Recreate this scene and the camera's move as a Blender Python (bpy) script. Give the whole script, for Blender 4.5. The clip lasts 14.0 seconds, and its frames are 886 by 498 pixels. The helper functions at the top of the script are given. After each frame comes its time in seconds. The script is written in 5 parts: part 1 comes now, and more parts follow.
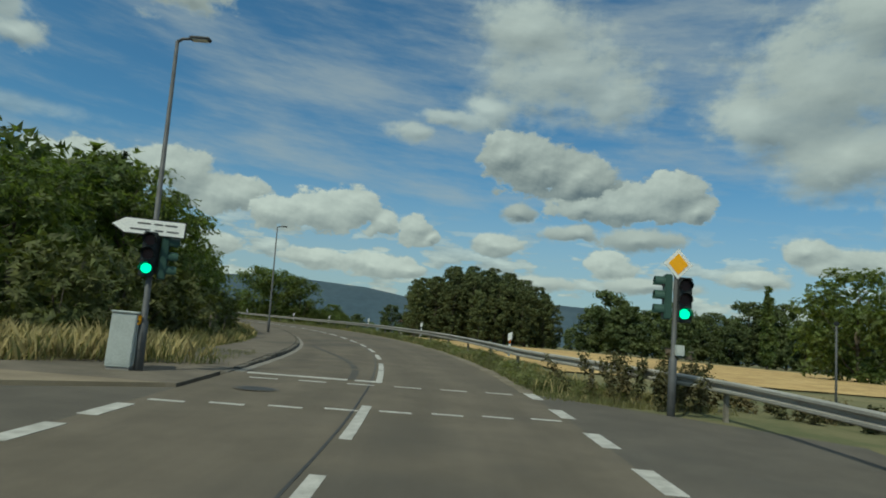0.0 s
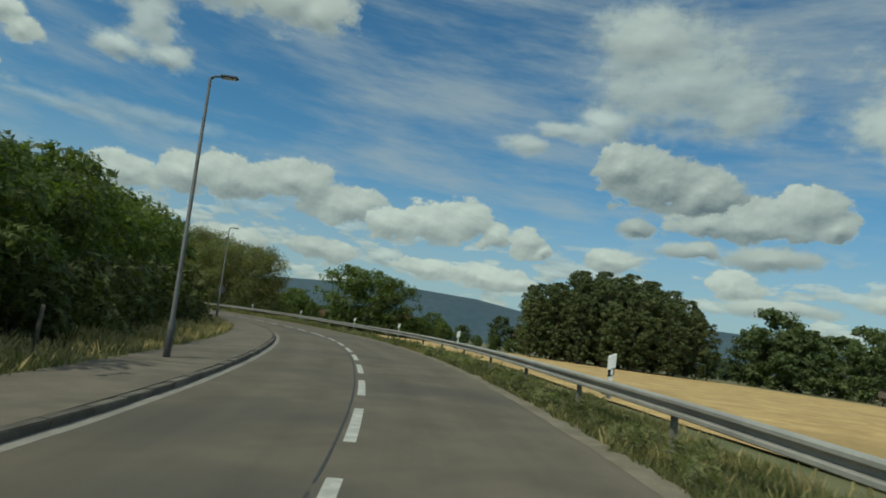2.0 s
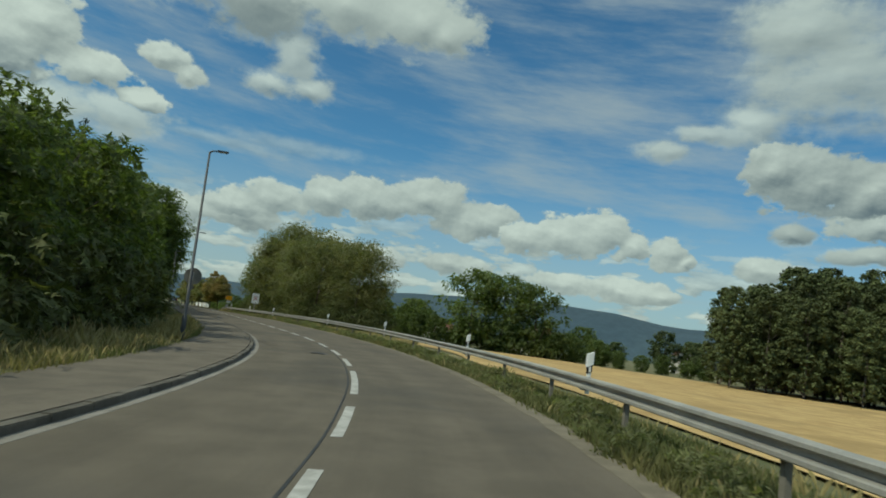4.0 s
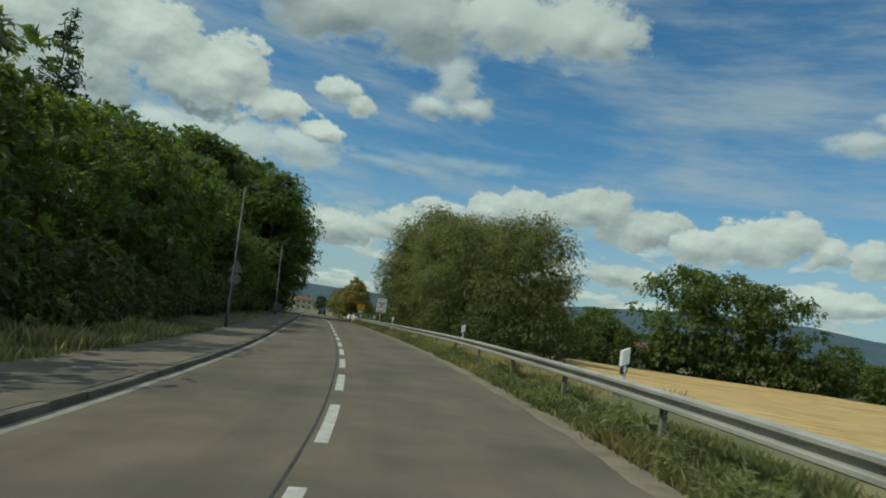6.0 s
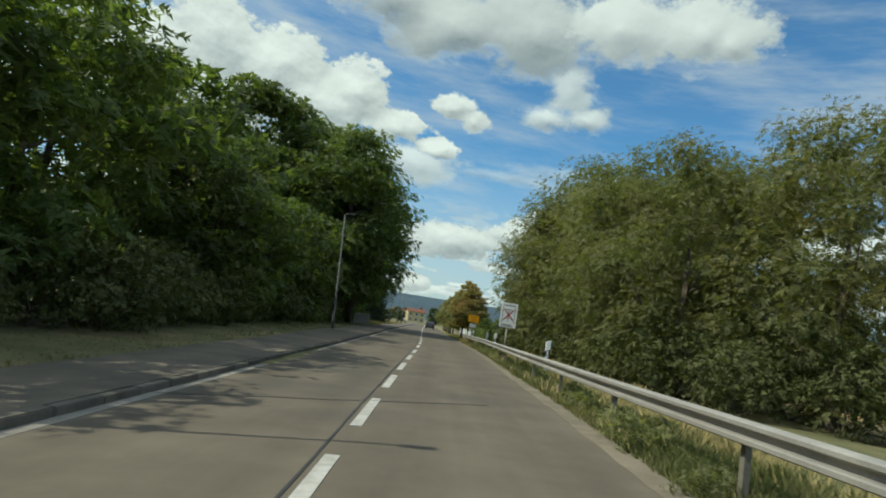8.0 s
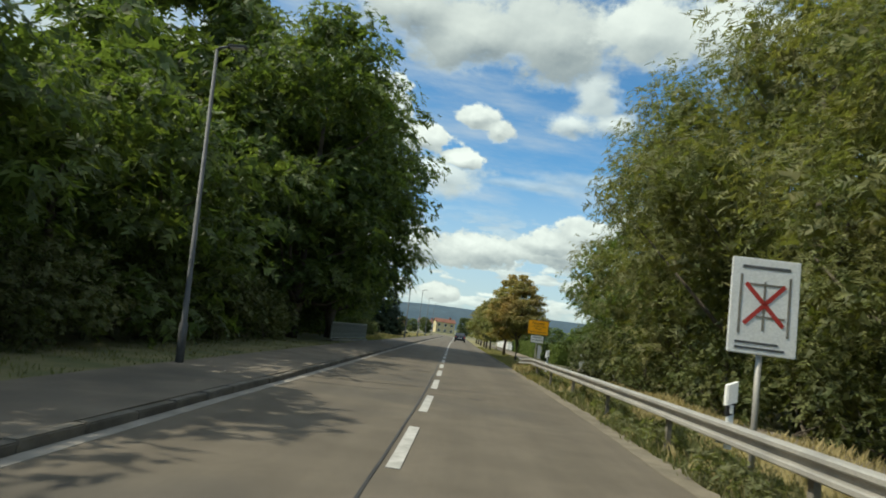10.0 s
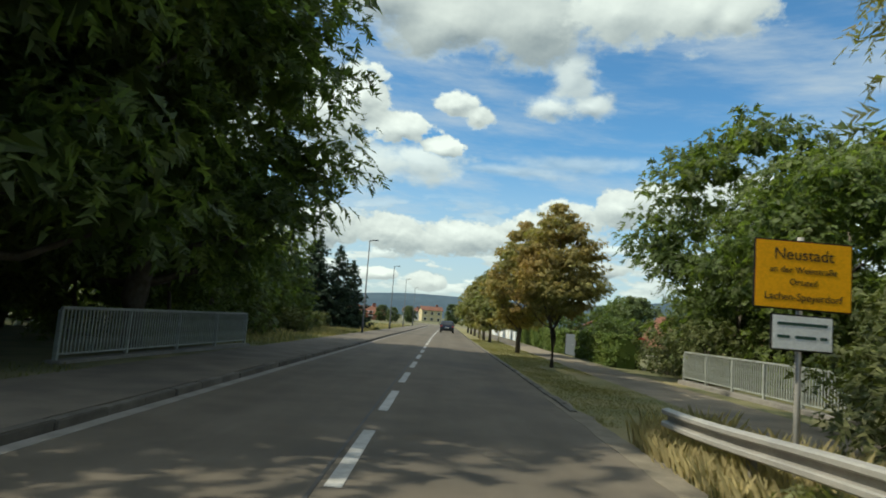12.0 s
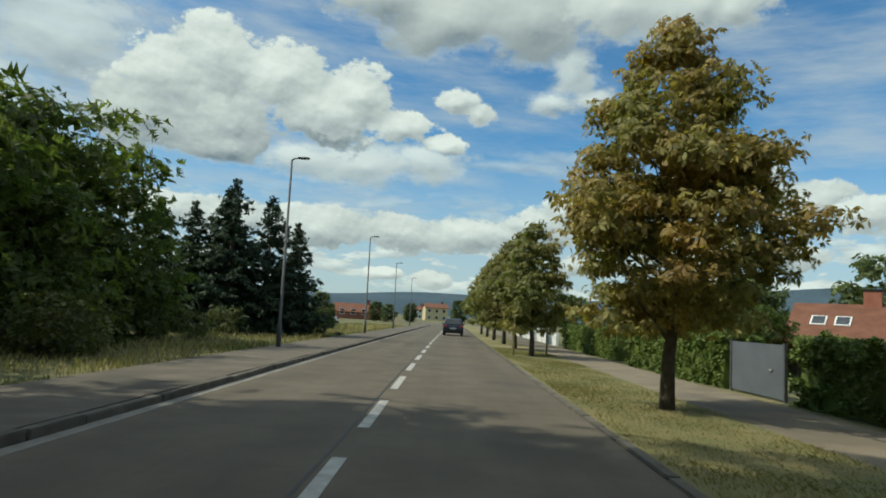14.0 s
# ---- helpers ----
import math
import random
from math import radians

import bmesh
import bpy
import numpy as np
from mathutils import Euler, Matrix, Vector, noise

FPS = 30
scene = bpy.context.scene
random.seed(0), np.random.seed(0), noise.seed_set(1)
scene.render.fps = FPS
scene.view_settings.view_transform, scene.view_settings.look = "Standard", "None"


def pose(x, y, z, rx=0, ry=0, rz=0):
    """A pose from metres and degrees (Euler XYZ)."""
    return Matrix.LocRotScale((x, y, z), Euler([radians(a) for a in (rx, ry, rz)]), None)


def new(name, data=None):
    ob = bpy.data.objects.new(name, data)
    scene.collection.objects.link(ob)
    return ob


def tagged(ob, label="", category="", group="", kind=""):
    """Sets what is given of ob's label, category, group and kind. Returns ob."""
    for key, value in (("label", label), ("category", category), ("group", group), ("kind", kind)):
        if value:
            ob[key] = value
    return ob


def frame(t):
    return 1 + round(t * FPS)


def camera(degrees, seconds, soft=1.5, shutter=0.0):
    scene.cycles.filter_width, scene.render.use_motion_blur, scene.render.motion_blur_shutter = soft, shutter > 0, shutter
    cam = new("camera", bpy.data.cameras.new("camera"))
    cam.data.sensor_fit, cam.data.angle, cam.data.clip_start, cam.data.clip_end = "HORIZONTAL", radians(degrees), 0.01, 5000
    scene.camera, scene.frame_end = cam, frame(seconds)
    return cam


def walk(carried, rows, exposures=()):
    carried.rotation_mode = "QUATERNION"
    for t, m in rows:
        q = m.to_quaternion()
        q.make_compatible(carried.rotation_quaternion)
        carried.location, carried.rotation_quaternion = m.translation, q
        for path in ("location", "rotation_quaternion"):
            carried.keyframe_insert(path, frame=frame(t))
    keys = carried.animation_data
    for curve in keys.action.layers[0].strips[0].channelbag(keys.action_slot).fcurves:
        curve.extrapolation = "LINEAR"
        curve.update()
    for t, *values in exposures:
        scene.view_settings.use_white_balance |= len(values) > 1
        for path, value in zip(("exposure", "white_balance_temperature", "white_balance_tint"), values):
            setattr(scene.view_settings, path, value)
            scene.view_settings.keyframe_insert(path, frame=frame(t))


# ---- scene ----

# ---------- camera ----------
cam = camera(69.5, 14.0, 1.8, 0.08)
PATH = (
    (0.0, -45.63, -164.95, 0.208, 97.82, -5.11, -48.89),
    (0.5, -40.54, -160.31, 0.392, 97.86, -5.42, -46.89),
    (1.0, -35.66, -155.45, 0.557, 97.62, -6.65, -44.80),
    (1.5, -30.96, -150.44, 0.690, 98.09, -7.41, -42.37),
    (2.0, -26.62, -145.14, 0.818, 97.88, -7.86, -39.18),
    (2.5, -22.59, -139.75, 0.927, 97.55, -8.27, -36.07),
    (2.7, -21.03, -137.55, 0.969, 97.27, -8.03, -34.85),
    (3.0, -18.78, -134.21, 1.036, 97.52, -7.91, -33.05),
    (3.5, -15.25, -128.50, 1.147, 97.65, -7.84, -30.10),
    (4.0, -12.06, -122.65, 1.242, 97.60, -7.87, -27.02),
    (4.5, -9.22, -116.70, 1.309, 97.31, -8.01, -23.66),
    (4.8, -7.70, -113.08, 1.340, 96.91, -8.16, -21.47),
    (5.0, -6.83, -110.63, 1.358, 96.83, -8.20, -19.96),
    (5.5, -5.00, -104.46, 1.404, 96.98, -7.62, -16.02),
    (6.0, -3.53, -98.23, 1.451, 96.79, -8.08, -12.22),
    (6.5, -2.45, -91.85, 1.500, 96.79, -7.99, -8.63),
    (7.0, -1.78, -85.28, 1.544, 96.86, -8.04, -5.48),
    (7.5, -1.35, -78.81, 1.562, 96.56, -8.79, -3.38),
    (8.0, -1.11, -72.59, 1.572, 96.51, -8.81, -1.80),
    (8.2, -1.04, -70.11, 1.577, 96.41, -8.82, -1.26),
    (8.5, -0.94, -66.40, 1.587, 96.98, -8.48, -0.52),
    (9.0, -0.82, -60.22, 1.608, 97.37, -8.05, 0.45),
    (9.5, -0.77, -54.08, 1.608, 97.40, -7.74, 0.98),
    (10.0, -0.74, -48.01, 1.599, 97.09, -7.52, 0.93),
    (10.3, -0.74, -44.42, 1.595, 96.60, -7.45, 0.60),
    (10.5, -0.69, -42.03, 1.594, 96.59, -6.70, 0.27),
    (11.0, -0.57, -36.11, 1.596, 96.48, -5.97, -0.39),
    (11.5, -0.41, -30.24, 1.571, 96.38, -5.13, -0.48),
    (12.0, -0.23, -24.30, 1.541, 96.18, -4.65, -0.09),
    (12.5, -0.22, -18.35, 1.502, 96.12, -4.86, 0.00),
    (13.0, -0.12, -12.28, 1.475, 96.49, -3.80, 0.10),
    (13.5, -0.03, -6.16, 1.449, 95.89, -3.41, 0.42),
    (14.0, 0.00, 0.00, 1.420, 95.99, -3.28, 0.47),
)
walk(cam, [(t, pose(*p)) for t, *p in PATH], ((0.0, -0.32, 6200, -6), (2.5, -0.28, 6200, -6), (5.0, -0.22, 6180, -6), (6.5, -0.18, 6160, -5), (7.0, -0.10, 6170, -4), (7.5, 0.12, 6200, -2), (9.0, 0.34, 6330, 1), (11.0, 0.55, 6420, 4), (11.7, 0.48, 6400, 3), (12.2, 0.42, 6340, 2), (12.5, 0.28, 6280, 2), (13.0, 0.30, 6220, 2), (14.0, 0.18, 6240, 1)))

# ---------- light ----------
SUN_YAW, SUN_EL = 99.0, 48.0
world = bpy.data.worlds.new("world")
scene.world = world
world.use_nodes = True
scene.view_settings.exposure = 0.0


class G:
    """Small helper to write node trees as sums."""

    def __init__(self, tree):
        self.t = tree

    def node(self, kind, **values):
        n = self.t.nodes.new(kind)
        for k, v in values.items():
            setattr(n, k, v)
        return n

    def put(self, v, socket):
        if isinstance(v, (int, float, tuple)):
            socket.default_value = v
        else:
            self.t.links.new(v, socket)

    def math(self, op, a, b=0.0, c=0.0, clamp=False):
        n = self.node("ShaderNodeMath", operation=op, use_clamp=clamp)
        for v, s in zip((a, b, c), n.inputs):
            self.put(v, s)
        return n.outputs[0]

    def vmath(self, op, a, b=(0.0, 0.0, 0.0)):
        n = self.node("ShaderNodeVectorMath", operation=op)
        self.put(a, n.inputs[0])
        self.put(b, n.inputs[1])
        return n.outputs["Value"] if op in ("LENGTH", "DOT_PRODUCT") else n.outputs[0]

    def mix(self, f, a, b, mode="MIX"):
        n = self.node("ShaderNodeMix", data_type="RGBA", blend_type=mode)
        self.put(f, n.inputs[0])
        self.put(a, n.inputs[6])
        self.put(b, n.inputs[7])
        return n.outputs[2]

    def step(self, v, lo, hi, to0=0.0, to1=1.0):
        n = self.node("ShaderNodeMapRange", interpolation_type="SMOOTHSTEP")
        self.put(v, n.inputs[0])
        for i, x in enumerate((lo, hi, to0, to1)):
            self.put(x, n.inputs[i + 1])
        return n.outputs[0]

    def noise(self, vec, scale, detail=4.0, rough=0.55, w=0.0):
        n = self.node("ShaderNodeTexNoise")
        self.put(vec, n.inputs["Vector"])
        n.inputs["Scale"].default_value = scale
        n.inputs["Detail"].default_value = detail
        n.inputs["Roughness"].default_value = rough
        return n.outputs[0]

    def xyz(self, vec):
        n = self.node("ShaderNodeSeparateXYZ")
        self.put(vec, n.inputs[0])
        return n.outputs[0], n.outputs[1], n.outputs[2]

    def vec(self, x, y, z=0.0):
        n = self.node("ShaderNodeCombineXYZ")
        for v, s in zip((x, y, z), n.inputs):
            self.put(v, s)
        return n.outputs[0]


g = G(world.node_tree)
g.t.nodes.clear()
way = g.vmath("NORMALIZE", g.node("ShaderNodeTexCoord").outputs["Generated"])
wx, wy, wz = g.xyz(way)
azimuth = g.math("MULTIPLY", g.math("ARCTAN2", g.math("MULTIPLY", wx, -1.0), wy), 180 / math.pi)
height = g.math("MULTIPLY", g.math("ARCSINE", wz), 180 / math.pi)
aim = g.vec(azimuth, height, 0.0)


def puffs(shift_az, shift_el, detail):
    """Billowing noise over heading and elevation in degrees, moved a little."""
    at_big = g.vmath("MULTIPLY", g.vmath("ADD", aim, (shift_az, shift_el, 0.0)), (0.16, 0.24, 1.0))
    return g.noise(at_big, 1.0, detail, 0.56)


puff, puff_sunward = puffs(0.0, 0.0, 7.0), puffs(0.45, 0.75, 7.0)
swell = g.noise(g.vmath("MULTIPLY", g.vmath("ADD", aim, (31.0, 17.0, 0.0)), (0.22, 0.33, 1.0)), 1.0, 3.0, 0.5)
place = g.vmath("ADD", aim, g.vec(g.math("MULTIPLY", g.math("SUBTRACT", swell, 0.5), 3.4), g.math("MULTIPLY", g.math("SUBTRACT", puff, 0.5), 1.6)))
crumb = g.noise(g.vmath("MULTIPLY", aim, (0.62, 0.85, 1.0)), 1.0, 6.0, 0.60)
crumb_sunward = g.noise(g.vmath("MULTIPLY", g.vmath("ADD", aim, (0.18, 0.32, 0.0)), (0.62, 0.85, 1.0)), 1.0, 6.0, 0.60)
relief = g.math("ADD", g.math("SUBTRACT", puff, puff_sunward), g.math("MULTIPLY", g.math("SUBTRACT", crumb, crumb_sunward), 0.40))
ragged = g.math("ADD", g.math("SUBTRACT", puff, 0.5), g.math("MULTIPLY", g.math("SUBTRACT", crumb, 0.5), 0.62))
# small heap clouds low over the horizon
heaps = g.vec(g.math("MULTIPLY", azimuth, 0.13), g.math("MULTIPLY", height, 0.42), 3.3)
heaps_up = g.vec(g.math("MULTIPLY_ADD", azimuth, 0.13, 0.05), g.math("MULTIPLY_ADD", height, 0.42, 0.28), 3.3)
h0, h1 = g.noise(heaps, 1.5, 6.0, 0.56), g.noise(heaps_up, 1.5, 6.0, 0.56)
band = g.math("MULTIPLY", g.step(height, 1.0, 3.0), g.step(height, 12.0, 6.0))
cover = g.math("MULTIPLY", g.step(h0, 0.50, 0.56), g.math("MULTIPLY", band, 0.85))
shade = g.math("MULTIPLY_ADD", g.math("SUBTRACT", h0, h1), 2.0, 0.62, clamp=True)


def spread(lobes, shift_az, shift_el):
    """Distance from the nearest of several lobes, in lobe radii, melting into each other."""
    out = None
    for a, e, rx, ry in lobes:
        q = g.node("ShaderNodeVectorMath", operation="MULTIPLY_ADD")
        g.put(place, q.inputs[0])
        q.inputs[1].default_value = (1 / rx, 1 / ry, 0.0)
        q.inputs[2].default_value = ((shift_az - a) / rx, (shift_el - e) / ry, 0.0)
        one = g.vmath("LENGTH", q.outputs[0])
        out = one if out is None else g.math("SMOOTH_MIN", out, one, 0.38)
    return out


def cloud(lobes, grey, soft=0.10, base=None, rag=1.9, full=1.0):
    """One cloud of round lobes (heading, elevation, half width, half height), lit from above and the sun's side."""
    global cover, shade
    reach = 0.42 * sum(l[3] for l in lobes) / len(lobes)
    here, sunward = spread(lobes, 0.0, 0.0), spread(lobes, 0.55 * reach, reach)
    deep = g.math("ADD", g.math("SUBTRACT", 1.08, here), g.math("MULTIPLY", ragged, rag))
    if base is not None:
        deep = g.math("MINIMUM", deep, g.math("MULTIPLY", g.math("SUBTRACT", g.xyz(place)[1], base), 0.5))
    solid = g.math("MULTIPLY", g.step(deep, -soft, 1.6 * soft), full)
    tone = g.math("MULTIPLY_ADD", g.math("SUBTRACT", sunward, here), 0.62, 0.70 - 0.50 * grey)
    tone = g.math("MULTIPLY_ADD", relief, 1.0 if soft < 0.15 else 0.35, tone)
    shade = g.math("MULTIPLY_ADD", g.math("SUBTRACT", tone, shade), solid, shade)
    cover = g.math("MAXIMUM", cover, solid)


# wide thin sheets first, heaped clouds over them
cloud([(-58, 23.6, 7, 4), (-62.5, 21.6, 4, 3), (-54.5, 27.5, 5, 2.5), (-51, 20.5, 3, 1.5)], 0.25, 0.45, full=0.85)
cloud([(-44.4, 17.8, 2.2, 0.9), (-48, 19.3, 3, 0.8)], 0.15, 0.3, full=0.8)
cloud([(-79, 22, 7, 5.5), (-74, 19.6, 3.5, 3), (-81, 16.5, 6, 3), (-84, 27, 6, 4)], 0.40, 0.4, full=0.92)
cloud([(33, 19.6, 6, 4), (39, 14, 8, 5), (45, 22, 9, 5)], 0.35, 0.4, full=0.8)
cloud([(9, 13.2, 5.5, 2.0), (3, 13.7, 4, 1.6), (14, 13.0, 4, 1.6)], 0.0, 0.35, full=0.85)
cloud([(-92, 13, 8, 4), (-101, 17, 8, 5)], 0.4, 0.3)
cloud([(-10.2, 21.6, 2.2, 2.5), (-8.4, 19.0, 3, 1.0), (-12, 19.3, 2, 1.1)], 0.12, 0.3, full=0.85)
cloud([(-4.7, 13.5, 6, 0.5), (-12, 14.4, 6, 0.6)], 0.1, 0.5, full=0.4)
# the grey-bellied sheet high ahead
cloud([(8, 27.2, 5, 2.6), (1.5, 25.8, 6, 3.0), (-6, 26.2, 7, 3.6)], 0.62, 0.28, 22.0)
cloud([(-14, 27.0, 5, 2.6), (-20.5, 26.8, 5, 2.7), (-23.5, 26.0, 3, 2.2)], 0.22, 0.22, 22.5)
# the great heap over the tree line
cloud([(20.5, 15.2, 5.5, 2.9), (27.5, 15.0, 4.5, 3.0), (20.4, 13.6, 4, 1.8), (13, 16.4, 5, 2.4)], 0.55, 0.14, 11.8)
cloud([(21.7, 21.0, 3.2, 2.8), (26, 18.6, 3.4, 2.8), (16.4, 19.6, 3.6, 2.8), (9.4, 19.0, 3.0, 2.4), (12.6, 17.4, 4, 2.2), (5.2, 16.4, 3.0, 1.5), (1, 15.2, 2, 0.9)], 0.10, 0.09)
cloud([(0.3, 18.9, 1.6, 1.1), (-1.8, 18.0, 1.6, 1.0)], 0.12, 0.14)
# the long bank over the hills
cloud([(25.2, 7.6, 3, 1.5), (19, 7.3, 4, 1.7), (12.5, 7.3, 5, 1.9), (5, 7.1, 5, 1.7), (-2, 7.3, 4.5, 1.6), (-8, 7.9, 3.5, 1.7)], 0.30, 0.10, 4.6)
cloud([(1.9, 3.1, 2.1, 0.9), (5.8, 3.6, 1.6, 0.5)], 0.08, 0.12)
cloud([(-11, 9.5, 3, 1.5), (-7.5, 8.6, 2.5, 1.1)], 0.20, 0.1)
cloud([(-19, 11.0, 4, 1.8), (-24, 11.6, 3.6, 1.8), (-15, 10.7, 2.5, 1.5), (-29.5, 10.3, 3, 1.8)], 0.32, 0.1, 8.2)
cloud([(-20, 6.0, 4, 1.0), (-27, 6.2, 3, 1.0), (-13, 5.0, 4, 0.9)], 0.30, 0.12)
cloud([(-36.2, 10.0, 3.4, 1.8), (-39.6, 10.5, 2.6, 2.1), (-42.4, 9.5, 1.6, 1.4), (-33, 9.5, 2.5, 1.3)], 0.12, 0.08, 7.9)
cloud([(-45.6, 9.4, 1.7, 1.3), (-47, 8.7, 1.0, 0.7)], 0.16, 0.09)
cloud([(-37, 5.8, 3.5, 0.9), (-42, 5.9, 4, 1.0), (-45, 5.7, 2, 0.7)], 0.02, 0.12)
cloud([(-52.8, 8.7, 2.6, 0.9)], 0.2, 0.14)
cloud([(-65.5, 9.7, 4, 1.0), (-60, 10.0, 2.5, 0.8)], 0.5, 0.2)
cloud([(-62.8, 7.6, 1.9, 1.1)], 0.1, 0.1)
cloud([(-78.2, 9.2, 1.6, 0.9), (-83, 8, 4, 1.2), (-74, 6.7, 3, 0.8)], 0.2, 0.14)
cloud([(-66.4, 5.8, 4, 0.7), (-57, 5.4, 3, 0.7)], 0.2, 0.2)
# the dark heap beside the bend
cloud([(-64, 12.4, 6.5, 1.9), (-68, 13.6, 2.6, 1.8), (-70, 12.3, 2, 1.3), (-60.5, 12.6, 3, 1.5)], 0.42, 0.09, 10.0)
cloud([(-56.6, 15.6, 4.6, 2.7), (-53.2, 16.8, 2, 1.6), (-60, 15, 2.6, 1.8)], 0.62, 0.09, 12.8)
cloud([(-54.6, 11.5, 1.3, 0.9)], 0.7, 0.2)
streaks = g.vec(g.math("MULTIPLY", g.math("ADD", azimuth, g.math("MULTIPLY", height, -1.6)), 0.035), g.math("MULTIPLY", height, 0.16), 1.0)
veil = g.noise(streaks, 1.3, 7.0, 0.62)
veil = g.math("MULTIPLY", g.step(veil, 0.36, 0.70), 0.68)
haze = g.math("MULTIPLY", g.step(height, 17.0, 1.0), 0.70)
# bright thin cloud above the visible sky, added to fill the shade
overhead_fill = g.step(height, 30.0, 52.0)
veil = g.math("MAXIMUM", g.math("MAXIMUM", veil, haze), g.math("MULTIPLY", overhead_fill, 0.66))
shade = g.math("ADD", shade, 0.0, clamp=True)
white = g.mix(shade, (0.20, 0.245, 0.270, 1.0), (0.90, 0.94, 0.86, 1.0))
sky = g.node("ShaderNodeTexSky", sky_type="NISHITA", sun_disc=False, sun_elevation=radians(SUN_EL), sun_rotation=radians(-SUN_YAW), dust_density=0.6, ozone_density=2.5)
blue = g.node("ShaderNodeBackground")
g.put(g.mix(1.0, sky.outputs[0], (0.62, 0.98, 1.12, 1.0), "MULTIPLY"), blue.inputs[0])
blue.inputs[1].default_value = 0.10
thin = g.node("ShaderNodeBackground")
g.put(g.mix(overhead_fill, (0.74, 0.80, 0.83, 1.0), (1.15, 1.18, 1.15, 1.0)), thin.inputs[0])
thin.inputs[1].default_value = 0.62
thick = g.node("ShaderNodeBackground")
g.put(white, thick.inputs[0])
thick.inputs[1].default_value = 0.80
m1, m2 = g.node("ShaderNodeMixShader"), g.node("ShaderNodeMixShader")
g.put(veil, m1.inputs[0])
g.put(blue.outputs[0], m1.inputs[1])
g.put(thin.outputs[0], m1.inputs[2])
g.put(g.math("MULTIPLY", cover, 0.95), m2.inputs[0])
g.put(m1.outputs[0], m2.inputs[1])
g.put(thick.outputs[0], m2.inputs[2])
g.put(m2.outputs[0], g.node("ShaderNodeOutputWorld").inputs[0])

sun = new("sun", bpy.data.lights.new("sun", "SUN"))
sun.data.energy, sun.data.angle, sun.data.color = 3.30, radians(0.6), (1.0, 0.90, 0.74)
sun.matrix_world = pose(0, 0, 60, 90 - SUN_EL, 0, SUN_YAW + 180)


# ---------- materials ----------
def surface(name, a, b, scale=3.0, rough=0.85, metal=0.0, bump=0.0, fine_scale=40.0, c=None, spec=0.3, per_object=0.0, per_island=0.0, leafy=0.0, stretch=None, world_space=False):
    m = bpy.data.materials.new(name)
    m.use_nodes = True
    h = G(m.node_tree)
    bsdf = m.node_tree.nodes["Principled BSDF"]
    coord = h.node("ShaderNodeNewGeometry").outputs["Position"] if world_space else h.node("ShaderNodeTexCoord").outputs["Object"]
    if stretch:
        coord = h.vmath("MULTIPLY", coord, stretch)
    n1 = h.noise(coord, scale, 5.0, 0.6)
    n2 = h.noise(coord, fine_scale, 3.0, 0.6)
    f = h.step(n1, 0.32, 0.68)
    col = h.mix(f, (*a, 1.0), (*b, 1.0))
    if c:
        col = h.mix(h.step(h.noise(coord, scale * 0.21, 3.0, 0.6), 0.5, 0.68), col, (*c, 1.0))
    value = h.math("MULTIPLY_ADD", n2, 0.55, 0.72)
    if per_object:
        value = h.math("MULTIPLY", value, h.math("MULTIPLY_ADD", h.node("ShaderNodeObjectInfo").outputs["Random"], per_object, 1 - per_object / 2))
    if per_island:
        value = h.math("MULTIPLY", value, h.math("MULTIPLY_ADD", h.node("ShaderNodeNewGeometry").outputs["Random Per Island"], per_island, 1 - per_island / 2))
    col = h.mix(1.0, col, h.vec(value, value, value), "MULTIPLY")
    h.put(col, bsdf.inputs["Base Color"])
    bsdf.inputs["Roughness"].default_value = rough
    bsdf.inputs["Metallic"].default_value = metal
    bsdf.inputs["Specular IOR Level"].default_value = spec
    if bump:
        bn = h.node("ShaderNodeBump")
        bn.inputs["Strength"].default_value = bump
        bn.inputs["Distance"].default_value = 0.02
        h.put(n2, bn.inputs["Height"])
        h.put(bn.outputs[0], bsdf.inputs["Normal"])
    if leafy:
        tr = h.node("ShaderNodeBsdfTranslucent")
        h.put(h.mix(1.0, col, (1.25, 1.35, 0.55, 1.0), "MULTIPLY"), tr.inputs[0])
        mx = h.node("ShaderNodeMixShader")
        mx.inputs[0].default_value = leafy
        h.put(bsdf.outputs[0], mx.inputs[1])
        h.put(tr.outputs[0], mx.inputs[2])
        h.put(mx.outputs[0], m.node_tree.nodes["Material Output"].inputs[0])
    return m


def glow(name, colour, strength):
    m = bpy.data.materials.new(name)
    m.use_nodes = True
    b = m.node_tree.nodes["Principled BSDF"]
    b.inputs["Base Color"].default_value = (*colour, 1.0)
    b.inputs["Emission Color"].default_value = (*colour, 1.0)
    b.inputs["Emission Strength"].default_value = strength
    return m


